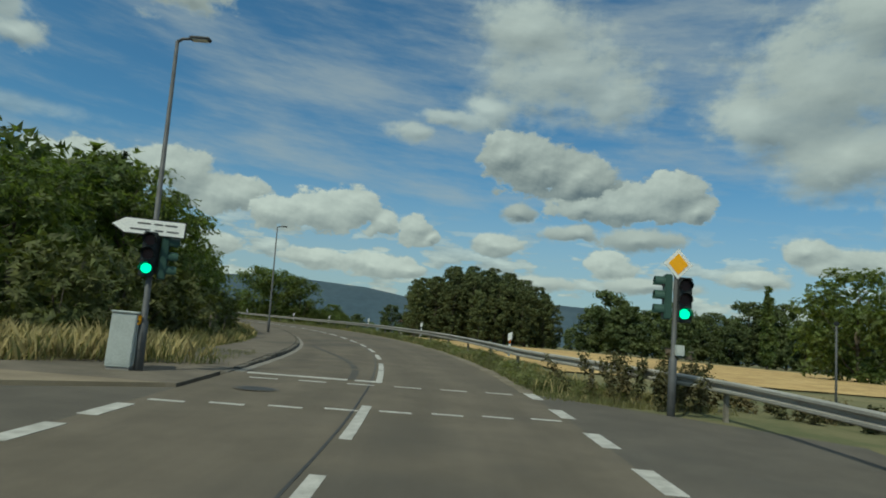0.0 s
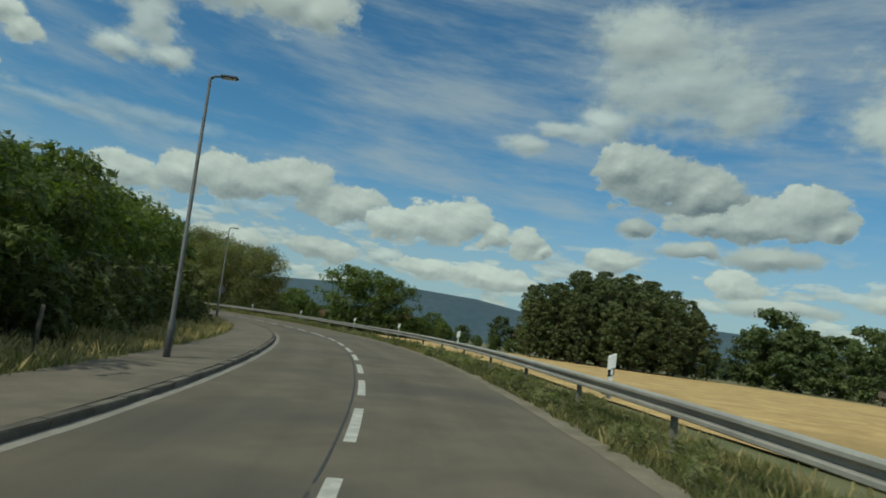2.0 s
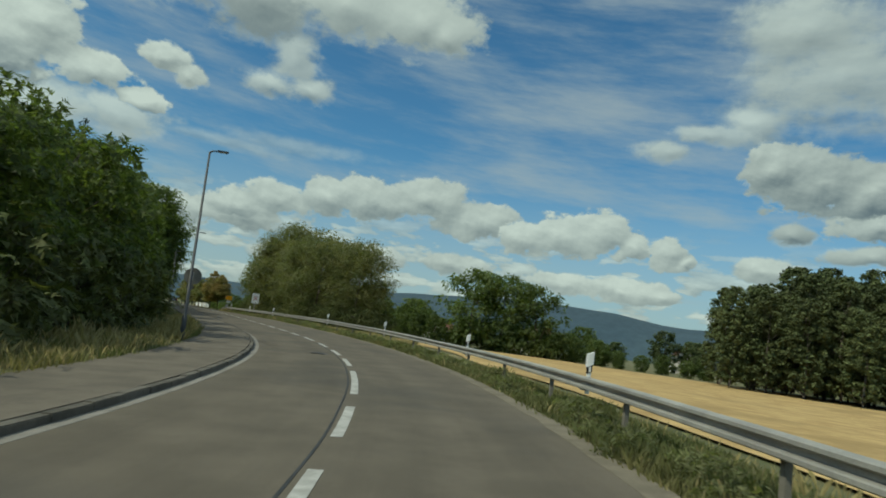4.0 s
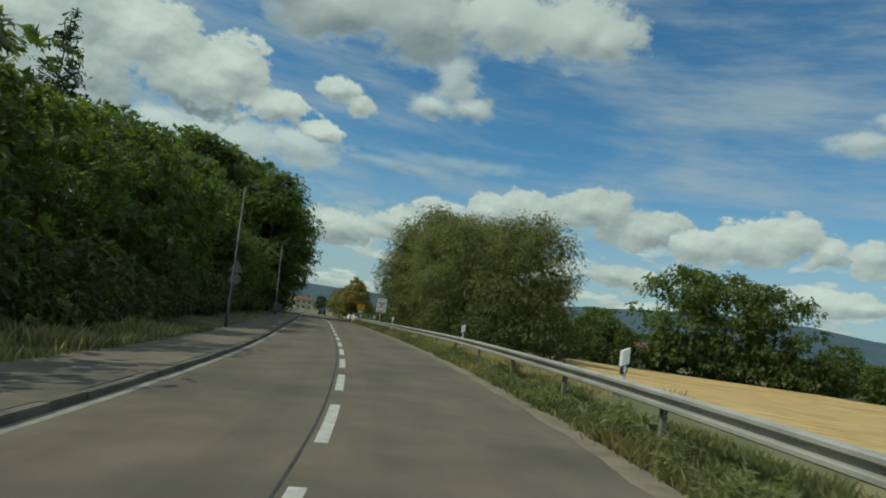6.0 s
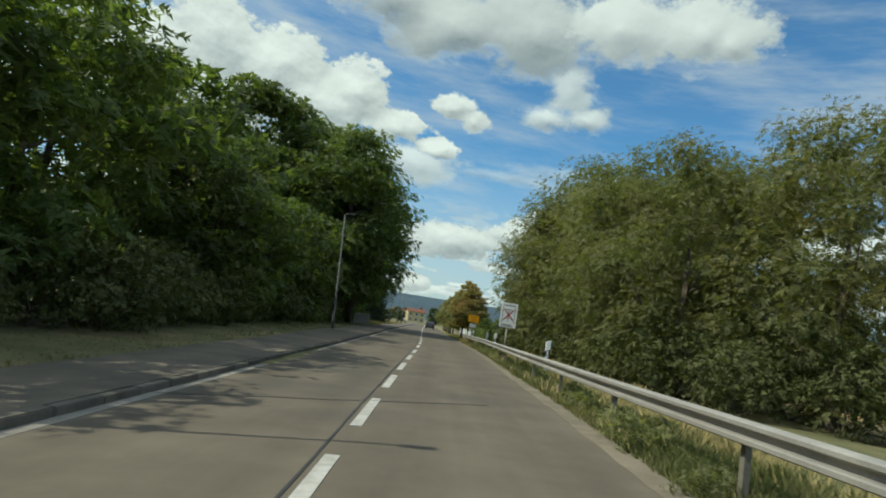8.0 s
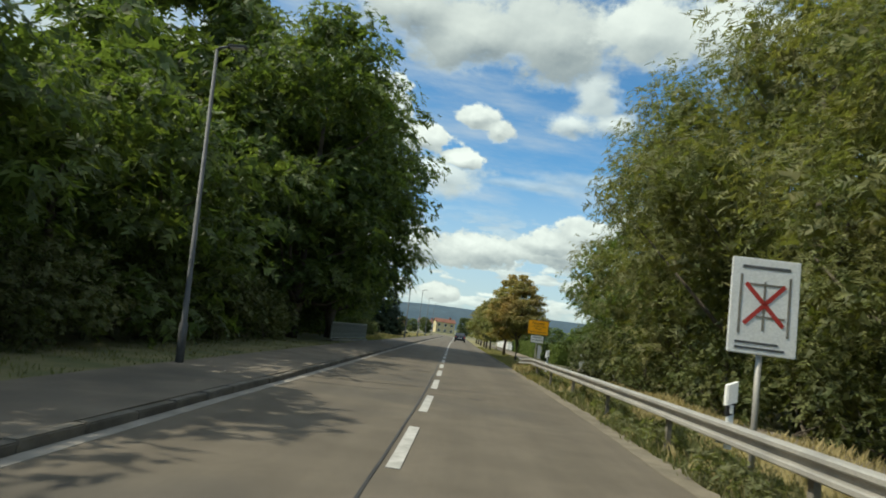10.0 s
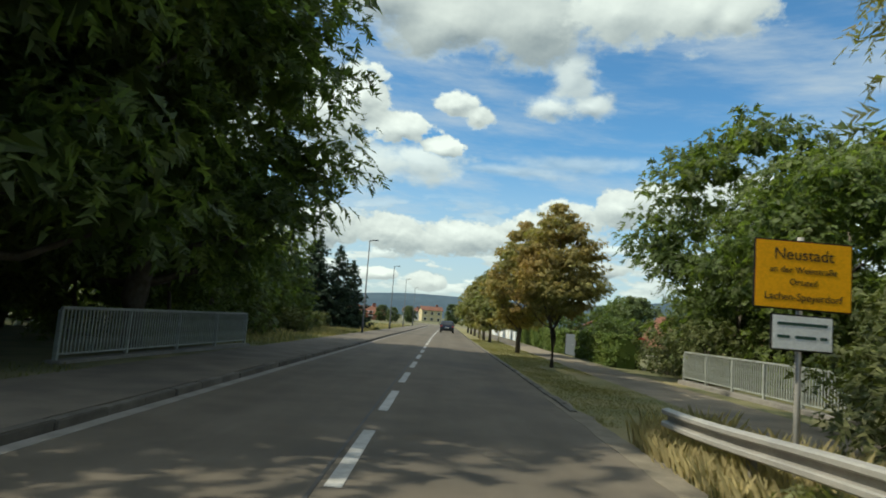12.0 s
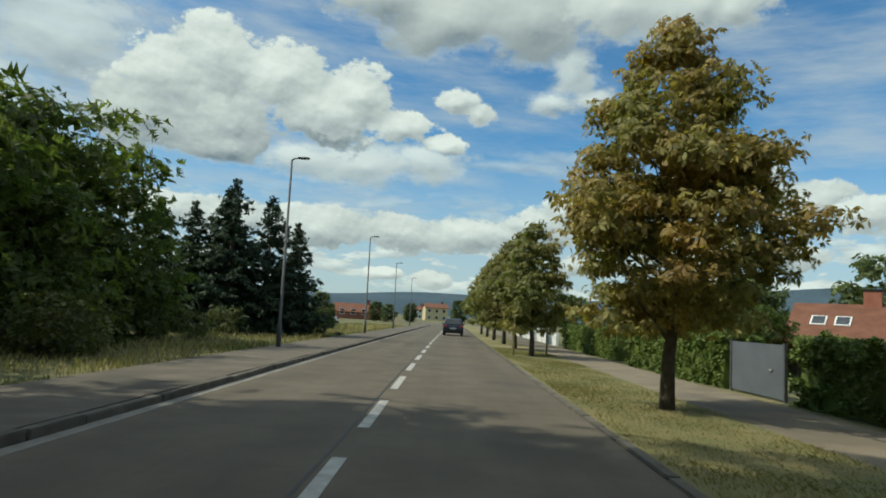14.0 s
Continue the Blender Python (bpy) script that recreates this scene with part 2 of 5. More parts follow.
def road_asphalt():
    m = surface("road_asphalt", (0.113, 0.096, 0.072), (0.141, 0.120, 0.091), 0.9, 0.88, bump=0.4, fine_scale=70.0, c=(0.094, 0.083, 0.067), world_space=True)
    h = G(m.node_tree)
    bsdf = m.node_tree.nodes["Principled BSDF"]
    base = bsdf.inputs["Base Color"].links[0].from_socket
    uv = h.node("ShaderNodeTexCoord").outputs["UV"]
    u, v, q = h.xyz(uv)
    lanes = h.math("COSINE", h.math("MULTIPLY", u, 4.1))
    streak = h.noise(h.vec(h.math("MULTIPLY", u, 2.4), h.math("MULTIPLY", v, 0.06)), 1.0, 5.0, 0.65)
    blot = h.noise(h.vec(u, h.math("MULTIPLY", v, 0.35)), 0.7, 5.0, 0.65)
    k = h.math("ADD", h.math("MULTIPLY_ADD", lanes, 0.05, 0.62), h.math("ADD", h.math("MULTIPLY", streak, 0.42), h.math("MULTIPLY", blot, 0.36)))
    h.put(h.mix(1.0, base, h.vec(k, k, k), "MULTIPLY"), bsdf.inputs["Base Color"])
    return m


ROAD = road_asphalt()
ASPHALT = surface("asphalt", (0.090, 0.080, 0.066), (0.118, 0.105, 0.086), 0.9, 0.86, bump=0.35, fine_scale=70.0, c=(0.080, 0.076, 0.068), world_space=True)
PAVING = surface("footway_asphalt", (0.120, 0.104, 0.082), (0.170, 0.146, 0.114), 1.1, 0.92, bump=0.4, fine_scale=55.0, c=(0.095, 0.085, 0.069), world_space=True)
PAVING_DUSTY = surface("dusty_footway", (0.19, 0.157, 0.112), (0.250, 0.207, 0.148), 1.1, 0.95, bump=0.4, fine_scale=55.0, c=(0.14, 0.122, 0.094), world_space=True)
SANDY = surface("sandy_edge", (0.22, 0.19, 0.14), (0.15, 0.13, 0.095), 2.0, 0.95, bump=0.4, fine_scale=30.0, world_space=True)
CONCRETE = surface("concrete", (0.20, 0.185, 0.16), (0.27, 0.25, 0.22), 2.0, 0.9, bump=0.2, per_object=0.3, world_space=True)
KERB = surface("kerb_stone", (0.095, 0.086, 0.070), (0.155, 0.140, 0.116), 2.0, 0.9, bump=0.3, per_object=0.35, world_space=True)
PAINT = surface("road_paint", (0.50, 0.49, 0.455), (0.34, 0.33, 0.30), 5.0, 0.7, bump=0.15, fine_scale=90.0, world_space=True)
TAR = surface("tar", (0.035, 0.034, 0.032), (0.055, 0.052, 0.048), 3.0, 0.6, world_space=True)
SKID = surface("tyre_rubber", (0.066, 0.060, 0.050), (0.086, 0.078, 0.065), 3.0, 0.75, world_space=True)
GROUND = surface("grassy_ground", (0.165, 0.152, 0.074), (0.098, 0.108, 0.046), 0.9, 0.95, bump=0.3, fine_scale=45.0, c=(0.24, 0.20, 0.10), world_space=True)
STUBBLE = surface("stubble", (0.56, 0.395, 0.17), (0.39, 0.255, 0.10), 0.9, 0.95, bump=0.8, fine_scale=4.0, c=(0.36, 0.245, 0.10), stretch=(0.55, 1.0, 1.0), world_space=True)
LAWN = surface("dry_lawn", (0.235, 0.200, 0.088), (0.150, 0.152, 0.064), 0.7, 0.95, bump=0.5, fine_scale=60.0, c=(0.290, 0.235, 0.115), world_space=True)
LAWN_BLADES = surface("lawn_blades", (0.190, 0.185, 0.080), (0.260, 0.225, 0.105), 0.8, 0.85, per_island=0.6, leafy=0.4, world_space=True)
STRAW = surface("straw", (0.42, 0.35, 0.18), (0.32, 0.265, 0.125), 1.0, 0.9, per_island=0.6, leafy=0.25, world_space=True)
GRASS = surface("grass", (0.135, 0.150, 0.066), (0.195, 0.188, 0.098), 0.8, 0.85, per_island=0.6, leafy=0.5, c=(0.27, 0.23, 0.11), world_space=True)
BARK = surface("bark", (0.085, 0.068, 0.050), (0.14, 0.12, 0.095), 6.0, 0.95, bump=0.8, fine_scale=25.0)
LEAF = surface("leaves", (0.086, 0.122, 0.037), (0.140, 0.172, 0.052), 0.35, 0.55, per_island=0.9, leafy=0.52, per_object=0.3, spec=0.4)
# greyer copy of the leaf green, with distance haze put into its colour
LEAF_FAR = surface("grey_green_leaves", (0.080, 0.108, 0.042), (0.128, 0.150, 0.062), 0.2, 0.7, per_island=0.7, leafy=0.35, per_object=0.45)
LEAF_WILLOW = surface("willow_leaves", (0.132, 0.154, 0.056), (0.200, 0.188, 0.074), 0.45, 0.6, per_island=0.7, leafy=0.42, per_object=0.2, spec=0.4)
LEAF_CHESTNUT_GREEN = surface("green_chestnut_leaves", (0.155, 0.172, 0.054), (0.235, 0.195, 0.070), 0.4, 0.6, per_island=0.8, leafy=0.40, per_object=0.3, spec=0.35)
LEAF_CHESTNUT = surface("chestnut_leaves", (0.240, 0.236, 0.082), (0.360, 0.245, 0.086), 0.5, 0.6, per_island=0.8, leafy=0.40, per_object=0.2, spec=0.35)
LEAF_PINE = surface("pine_foliage", (0.072, 0.092, 0.034), (0.104, 0.118, 0.044), 0.25, 0.75, per_island=0.8, leafy=0.12, per_object=0.3)
LEAF_SPRUCE = surface("spruce_needles", (0.030, 0.050, 0.028), (0.045, 0.068, 0.034), 0.5, 0.75, per_island=0.7, leafy=0.1, per_object=0.25)
LEAF_BUSH = surface("bush_leaves", (0.075, 0.095, 0.030), (0.125, 0.130, 0.048), 0.5, 0.65, per_island=0.8, leafy=0.28, per_object=0.4)
LEAF_WEED = surface("weed_leaves", (0.160, 0.180, 0.085), (0.230, 0.225, 0.115), 2.0, 0.7, per_island=0.8, leafy=0.5, per_object=0.5)
LEAF_HEDGE = surface("hedge_leaves", (0.095, 0.140, 0.030), (0.140, 0.180, 0.042), 0.6, 0.6, per_island=0.7, leafy=0.28)
DOCK = surface("dry_dock", (0.070, 0.076, 0.032), (0.125, 0.100, 0.046), 2.0, 0.9, per_island=0.7, leafy=0.15)
# distance haze is painted into the wooded hills' blue-green base colour
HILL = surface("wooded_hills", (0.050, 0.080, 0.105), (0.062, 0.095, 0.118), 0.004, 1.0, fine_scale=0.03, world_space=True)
STEEL = surface("galvanised_steel", (0.33, 0.32, 0.29), (0.44, 0.42, 0.375), 1.5, 0.55, 0.3, bump=0.05, c=(0.33, 0.31, 0.28), world_space=True)
POST = surface("weathered_zinc", (0.17, 0.155, 0.125), (0.25, 0.23, 0.19), 3.0, 0.75, 0.1, bump=0.1)
POLE = surface("grey_pole", (0.085, 0.088, 0.090), (0.125, 0.128, 0.130), 3.0, 0.6, 0.25)
DARK = surface("dark_plastic", (0.018, 0.022, 0.022), (0.028, 0.032, 0.032), 3.0, 0.5)
SIGNAL_GREEN = surface("signal_housing", (0.030, 0.070, 0.055), (0.040, 0.085, 0.066), 3.0, 0.5)
WHITE = surface("white_paint", (0.82, 0.82, 0.79), (0.76, 0.76, 0.73), 2.0, 0.5)
BLACK = surface("black_paint", (0.02, 0.02, 0.02), (0.03, 0.03, 0.03), 2.0, 0.5)
RED = surface("red_paint", (0.45, 0.05, 0.04), (0.38, 0.04, 0.03), 2.0, 0.5)
ORANGE = surface("orange_reflector", (0.75, 0.20, 0.02), (0.65, 0.16, 0.02), 2.0, 0.4)
YELLOW = surface("yellow_sign", (0.98, 0.46, 0.012), (0.94, 0.43, 0.012), 2.0, 0.4)
CABINET = surface("cabinet_plastic", (0.50, 0.53, 0.50), (0.42, 0.45, 0.42), 2.0, 0.6)
RAILING = surface("railing_paint", (0.33, 0.35, 0.31), (0.24, 0.25, 0.22), 4.0, 0.6, bump=0.1)
TILE = surface("roof_tiles", (0.150, 0.066, 0.040), (0.205, 0.092, 0.056), 1.2, 0.85, bump=0.6, fine_scale=7.0)
WALL = surface("render_wall", (0.62, 0.58, 0.50), (0.70, 0.66, 0.58), 0.8, 0.9)
WALL_YELLOW = surface("yellow_render", (0.60, 0.49, 0.27), (0.64, 0.53, 0.31), 0.8, 0.9)
BRICK = surface("brick_wall", (0.27, 0.10, 0.065), (0.33, 0.14, 0.09), 2.0, 0.9)
GLASS = surface("window_glass", (0.03, 0.035, 0.04), (0.05, 0.055, 0.06), 0.5, 0.08, spec=0.6)
GATE = surface("grey_sheet", (0.10, 0.115, 0.13), (0.125, 0.14, 0.155), 1.0, 0.6)
CAR = surface("car_paint", (0.018, 0.022, 0.034), (0.022, 0.028, 0.040), 1.0, 0.25, 0.2, spec=0.6)
RUBBER = surface("rubber", (0.02, 0.02, 0.02), (0.03, 0.03, 0.03), 4.0, 0.9)
LAMP_GREEN = glow("green_light", (0.02, 0.95, 0.45), 1.6)
LENS_OFF = surface("dark_lens", (0.05, 0.012, 0.010), (0.04, 0.01, 0.01), 2.0, 0.3)
CAR_RED = surface("tail_lamp", (0.30, 0.02, 0.02), (0.35, 0.03, 0.02), 2.0, 0.3)


# ---------- mesh helpers ----------
def link(name, verts, faces, material, parent=None, label="", smooth=False):
    me = bpy.data.meshes.new(name)
    me.from_pydata(verts, [], faces)
    me.materials.append(material)
    if smooth:
        me.polygons.foreach_set("use_smooth", [True] * len(me.polygons))
    me.update()
    ob = new(name, me)
    if parent:
        ob.parent = parent
    if label:
        ob["label"] = label
    return ob


def part(name, bm, material, parent=None, label="", smooth=False):
    me = bpy.data.meshes.new(name)
    bm.to_mesh(me)
    bm.free()
    me.materials.append(material)
    if smooth:
        me.polygons.foreach_set("use_smooth", [True] * len(me.polygons))
    ob = new(name, me)
    if parent:
        ob.parent = parent
    if label:
        ob["label"] = label
    return ob


def empty(name, m, label, category, group=""):
    ob = new(name)
    ob.empty_display_size = 0.2
    ob.matrix_basis = m
    return tagged(ob, label, category, group)


def box(bm, x0, x1, y0, y1, z0, z1, bevel=0.0):
    made = bmesh.ops.create_cube(bm, size=1.0, matrix=Matrix.LocRotScale(((x0 + x1) / 2, (y0 + y1) / 2, (z0 + z1) / 2), None, (x1 - x0, y1 - y0, z1 - z0)))
    if bevel:
        edges = list({e for v in made["verts"] for e in v.link_edges})
        bmesh.ops.bevel(bm, geom=edges, offset=bevel, segments=2, affect="EDGES")
    return bm


def boxed(x0, x1, y0, y1, z0, z1, bevel=0.0):
    return box(bmesh.new(), x0, x1, y0, y1, z0, z1, bevel)


def tube(points, radii, sides=8):
    """Verts and faces of a tapered tube through the points."""
    verts, faces = [], []
    for i, (p, r) in enumerate(zip(points, radii)):
        p = Vector(p)
        a = Vector(points[max(i - 1, 0)])
        b = Vector(points[min(i + 1, len(points) - 1)])
        turn = (b - a).to_track_quat("Z", "X")
        for k in range(sides):
            w = 2 * math.pi * k / sides
            verts.append(p + turn @ Vector((r * math.cos(w), r * math.sin(w), 0)))
    for i in range(len(points) - 1):
        for k in range(sides):
            n = (k + 1) % sides
            faces.append((i * sides + k, i * sides + n, (i + 1) * sides + n, (i + 1) * sides + k))
    faces.append(tuple(range(sides - 1, -1, -1)))
    top = (len(points) - 1) * sides
    faces.append(tuple(range(top, top + sides)))
    return verts, faces


def disc(bm, radius, depth, m, sides=24):
    bmesh.ops.create_cone(bm, cap_ends=True, segments=sides, radius1=radius, radius2=radius, depth=depth, matrix=m)
    return bm


# ---------- the road's line ----------
HEADS = (-50.9, -46.5, -42.3, -36.8, -32.21, -28.55, -24.34, -17.91, -10.66, -4.61, -2.69, -1.42, -1.33, -1.63, -1.01, 0.03, 0.05, -0.15, -0.01, -0.01, -0.14, -0.31, -0.48)
LEVELS = (-1.21, -0.95, -0.74, -0.56, -0.4, -0.23, -0.12, -0.04, 0.03, 0.11, 0.14, 0.16, 0.19, 0.18, 0.18, 0.14, 0.08, 0.04, -0.01, -0.06, -0.1, -0.15, -0.19)
KNOTS = np.arange(23) * 10.0
LINE_S = np.arange(-80.0, 480.0, 0.25)
heads = np.interp(LINE_S, np.append(KNOTS, (300.0, 480.0)), np.append(HEADS, (-0.5, 75.0)))
k0 = int(80 / 0.25)
dx, dy = -np.sin(np.radians(heads)) * 0.25, np.cos(np.radians(heads)) * 0.25
sum_x, sum_y = np.append(0.0, np.cumsum(dx)[:-1]), np.append(0.0, np.cumsum(dy)[:-1])
LINE_X = sum_x - sum_x[k0] - 46.362
LINE_Y = sum_y - sum_y[k0] - 164.195
LINE_Z = np.interp(LINE_S, np.append(KNOTS, 300.0), np.append(LEVELS, -0.5))
# the bend is banked: its outer side lies higher
BANK = np.interp(LINE_S, (0, 15, 22, 35, 80, 100, 118, 140, 160), (0.0, 0.01, 0.025, 0.05, 0.05, 0.065, 0.055, 0.015, 0.0))


def at(s, d=0.0, z=0.0):
    """The place s metres along the road, d to the right of its centre line, z above it."""
    x, y = np.interp(s, LINE_S, LINE_X), np.interp(s, LINE_S, LINE_Y)
    w = radians(np.interp(s, LINE_S, heads))
    bank = np.interp(s, LINE_S, BANK) * (min(max(d, -6.0), 5.0) - 0.8)
    return Vector((x + d * math.cos(w), y + d * math.sin(w), np.interp(s, LINE_S, LINE_Z) + bank + z))


def heading(s):
    return float(np.interp(s, LINE_S, heads))


def along(s, d=0.0, z=0.0, turn=0.0):
    """A pose beside the road, its y axis along the road."""
    return pose(*at(s, d, z), 0, 0, heading(s) + turn)


def ribbon(name, s0, s1, d0, d1, z, thick, material, step=1.0, label="", category="", parent=None, kind="structure", uv=False):
    """A strip of the road's width from d0 to d1 (numbers or functions of s), with thickness."""
    f0 = d0 if callable(d0) else lambda s: d0
    f1 = d1 if callable(d1) else lambda s: d1
    n = max(2, int(round((s1 - s0) / step)) + 1)
    verts, faces = [], []
    for i in range(n):
        s = s0 + (s1 - s0) * i / (n - 1)
        a, b = f0(s), f1(s)
        top = z(s) if callable(z) else z
        verts += [at(s, a, top), at(s, b, top), at(s, b, top - thick), at(s, a, top - thick)]
    for i in range(n - 1):
        o = 4 * i
        for k in range(4):
            l = (k + 1) % 4
            faces.append((o + k, o + l, o + 4 + l, o + 4 + k))
    faces += [(3, 2, 1, 0), (4 * n - 4, 4 * n - 3, 4 * n - 2, 4 * n - 1)]
    ob = link(name, verts, faces, material, parent)
    bm = bmesh.new()
    bm.from_mesh(ob.data)
    bmesh.ops.recalc_face_normals(bm, faces=bm.faces)
    if uv:
        layer = bm.loops.layers.uv.new("road")
        bm.verts.ensure_lookup_table()
        for face in bm.faces:
            for loop in face.loops:
                i = loop.vert.index
                s = s0 + (s1 - s0) * (i // 4) / (n - 1)
                loop[layer].uv = (f0(s) if i % 4 in (0, 3) else f1(s), s)
    bm.to_mesh(ob.data)
    bm.free()
    return tagged(ob, label, category, "", kind) if not parent else ob


def smooth01(v):
    v = min(max(v, 0.0), 1.0)
    return v * v * (3 - 2 * v)


# ---------- ground ----------
def road_place(x, y):
    """For arrays: distance along and to the right of the road."""
    keep = slice(0, len(LINE_S), 8)
    lx, ly, ls, lh = LINE_X[keep], LINE_Y[keep], LINE_S[keep], np.radians(heads[keep])
    k = np.argmin((x[:, None] - lx[None]) ** 2 + (y[:, None] - ly[None]) ** 2, axis=1)
    d = (x - lx[k]) * np.cos(lh[k]) + (y - ly[k]) * np.sin(lh[k])
    far = np.hypot(x - lx[k], y - ly[k])
    return ls[k], np.where(np.abs(d) < far * 0.7, far * np.sign(d + 1e-9), d)


def ground_height(x, y):
    s, d = road_place(x, y)
    z = np.interp(s, LINE_S, LINE_Z) + np.interp(s, LINE_S, BANK) * (np.clip(d, -6.0, 5.0) - 0.8)
    near = np.where(np.abs(d) < 3.4, -0.16, np.where(d > 0, -0.05, np.where(s < 13.0, -0.16, 0.06)))
    away = np.clip((np.abs(d) - 5.0) / 30.0, 0, 1)
    level = np.where(d > 0, -0.55, -0.35)
    return (z + near) * (1 - away) + level * away


def axis(lo, hi, fine_lo, fine_hi, step):
    a = list(np.arange(fine_lo, fine_hi + step, step))
    grow, v = step, fine_hi
    while v < hi:
        grow *= 1.5
        v += grow
        a.append(min(v, hi))
    grow, v = step, fine_lo
    while v > lo:
        grow *= 1.5
        v -= grow
        a.insert(0, max(v, lo))
    return np.array(a)


gx, gy = axis(-4200, 4200, -90, 90, 2.5), axis(-4200, 4200, -220, 150, 2.5)
mx, my = np.meshgrid(gx, gy)
gz = ground_height(mx.ravel(), my.ravel())
w = len(gx)
quads = [(j * w + i, j * w + i + 1, (j + 1) * w + i + 1, (j + 1) * w + i) for j in range(len(gy) - 1) for i in range(w - 1)]
ground = link("ground", np.stack([mx.ravel(), my.ravel(), gz], 1).tolist(), quads, GROUND, smooth=True)
tagged(ground, "grassy ground with dry and green patches", "ground", "", "structure")

# stubble field in the bend
fs, fd = np.linspace(22, 150, 65), np.linspace(0, 1, 40)
fv, ff = [], []
for s in fs:
    reach = 12 + 78 * smooth01((s - 20) / 25) - 46 * smooth01((s - 95) / 50)
    for u in fd:
        p = at(s, 6.3 + 3.2 * smooth01((s - 80) / 14) + 7.0 * smooth01((s - 110) / 10) + reach * u + 0.8 * noise.noise((s * 0.1, u * 5, 0)))
        fv.append((p.x, p.y, 0.0))
fa = np.array(fv)
fa[:, 2] = ground_height(fa[:, 0], fa[:, 1]) + 0.05
fv = [(x, y, z + 0.03 * noise.noise((x * 0.7, y * 0.7, 0))) for x, y, z in fa.tolist()]
ff = [(i * 40 + j, i * 40 + j + 1, (i + 1) * 40 + j + 1, (i + 1) * 40 + j) for i in range(64) for j in range(39)]
field = tagged(link("field", fv, ff, STUBBLE, smooth=True), "golden harvested stubble field with straw rows", "field", "", "structure")

# ---------- road ----------
road = ribbon("road", -70, 470, -3.05, 3.2, 0.0, 0.3, ROAD, 2.0, "grey-brown worn asphalt road surface", "road", uv=True)
ribbon("road_junction_side", -60, 10.6, lambda s: -3.05 - max(0.0, 10.6 - s) * 1.5, -3.05, 0.0, 0.3, ASPHALT, 2.0, "asphalt mouth of a side road", "road")
ribbon("road_junction_bend", -60, 14.0, 3.2, lambda s: 3.2 + max(0.0, 14.0 - s) * 1.15, 0.0, 0.3, ASPHALT, 2.0, "asphalt mouth of a side road", "road")
ribbon("pavement_west", 11.0, 420, lambda s: -5.35 - 2.5 * smooth01((16 - s) / 6), -3.22, lambda s: 0.012 + 0.098 * smooth01((s - 12.5) / 7), 0.25, PAVING, 0.75, "worn grey-brown asphalt footway beside the road", "pavement")
ribbon("pavement_corner", -20.0, 11.0, lambda s: -9.8 - (11 - s) * 1.5, lambda s: -3.4 - (11.0 - s) * 1.53, 0.010, 0.25, PAVING_DUSTY, 1.0, "dusty footway at the street corner", "pavement")
ribbon("gutter", 14, 420, -3.05, -2.86, 0.004, 0.05, CONCRETE, 1.5, "pale concrete gutter strip along the kerb", "gutter")
ribbon("road_edge", 14, 168, lambda s: 3.10 + 0.09 * noise.noise((s * 0.9, 5, 0)), lambda s: 3.46 + 0.24 * noise.noise((s * 1.1, 0, 0)), 0.005, 0.06, SANDY, 0.5, "crumbled sandy edge of the road", "verge")
ribbon("pavement_east", 140, 420, 6.1, 8.3, -0.025, 0.2, PAVING_DUSTY, 2.0, "dusty footway behind a grass strip", "pavement")

ribbon("lawn", 161, 420, 3.36, 6.1, -0.012, 0.2, LAWN, 1.0, "dry mown grass strip between road and footway", "lawn")

# markings
markings = empty("road_markings", Matrix(), "white painted road markings, worn and dusty", "road marking")


def stripe(s0, s1, d0, d1, name="dash"):
    return ribbon(name, s0, s1, d0, d1, 0.006, 0.004, PAINT, 0.75, parent=markings)


for s in [3.0, 7.4] + [21.6 + 4.49 * k for k in range(11)] + [70.92 - 2.0 + 4.48 * k for k in range(15)] + [136.65 + 4.519 * k for k in range(50)]:
    stripe(s, s + 2.75, -0.07, 0.08)
stripe(13.9, 19.6, -0.06, 0.08, "corner_line")
stripe(13.80, 14.06, -2.75, -0.65, "stop_line")
stripe(13.80, 14.06, -0.5, 0.06, "stop_line")
for k in range(6):
    stripe(12.95 + 0.09 * k, 13.07 + 0.09 * k, -2.5 + k * 0.95, -1.95 + k * 0.95, "crossing_dash")
for k in range(8):
    stripe(9.05 + 0.15 * k, 9.17 + 0.15 * k, -2.9 + k * 0.78, -2.42 + k * 0.78, "crossing_dash")
for s in (0.0, 3.0, 6.1, 8.2, 10.5, 12.9):
    stripe(s, s + (1.0 if s > 5 else 1.6), 3.12, 3.36, "edge_dash")
for s in (1.0, 3.6, 6.0, 7.6):
    stripe(s, s + 1.0, -3.1, -2.86, "edge_dash")

tar_seam = tagged(ribbon("tar_seam", -60, 400, lambda s: -0.17 + 0.02 * noise.noise((s * 0.3, 1, 0)), lambda s: -0.135 + 0.02 * noise.noise((s * 0.3, 1, 0)), 0.005, 0.004, TAR, 0.5), "dark tar seam along the middle of the road", "seam", "", "structure")
for s, a, b, skew in ((81.0, -3.0, 1.3, 0.85), (115.3, -3.0, 1.9, 0.45), (145.2, -3.0, 2.4, 0.32), (42.0, -5.2, -3.3, 0.0)):
    seam = []
    for k in range(21):
        d = a + (b - a) * k / 20
        slant = skew * (d + 1.8)
        seam += [at(s + slant + 0.10 * noise.noise((d, s, 0)), d, 0.006 if d > -3.1 else 0.116), at(s + slant + 0.05 + 0.10 * noise.noise((d, s, 0)), d, 0.006 if d > -3.1 else 0.116)]
    tagged(link("tar_seam", seam, [(2 * k, 2 * k + 1, 2 * k + 3, 2 * k + 2) for k in range(20)], TAR), "dark tar-filled crack across the road", "seam", "", "structure")
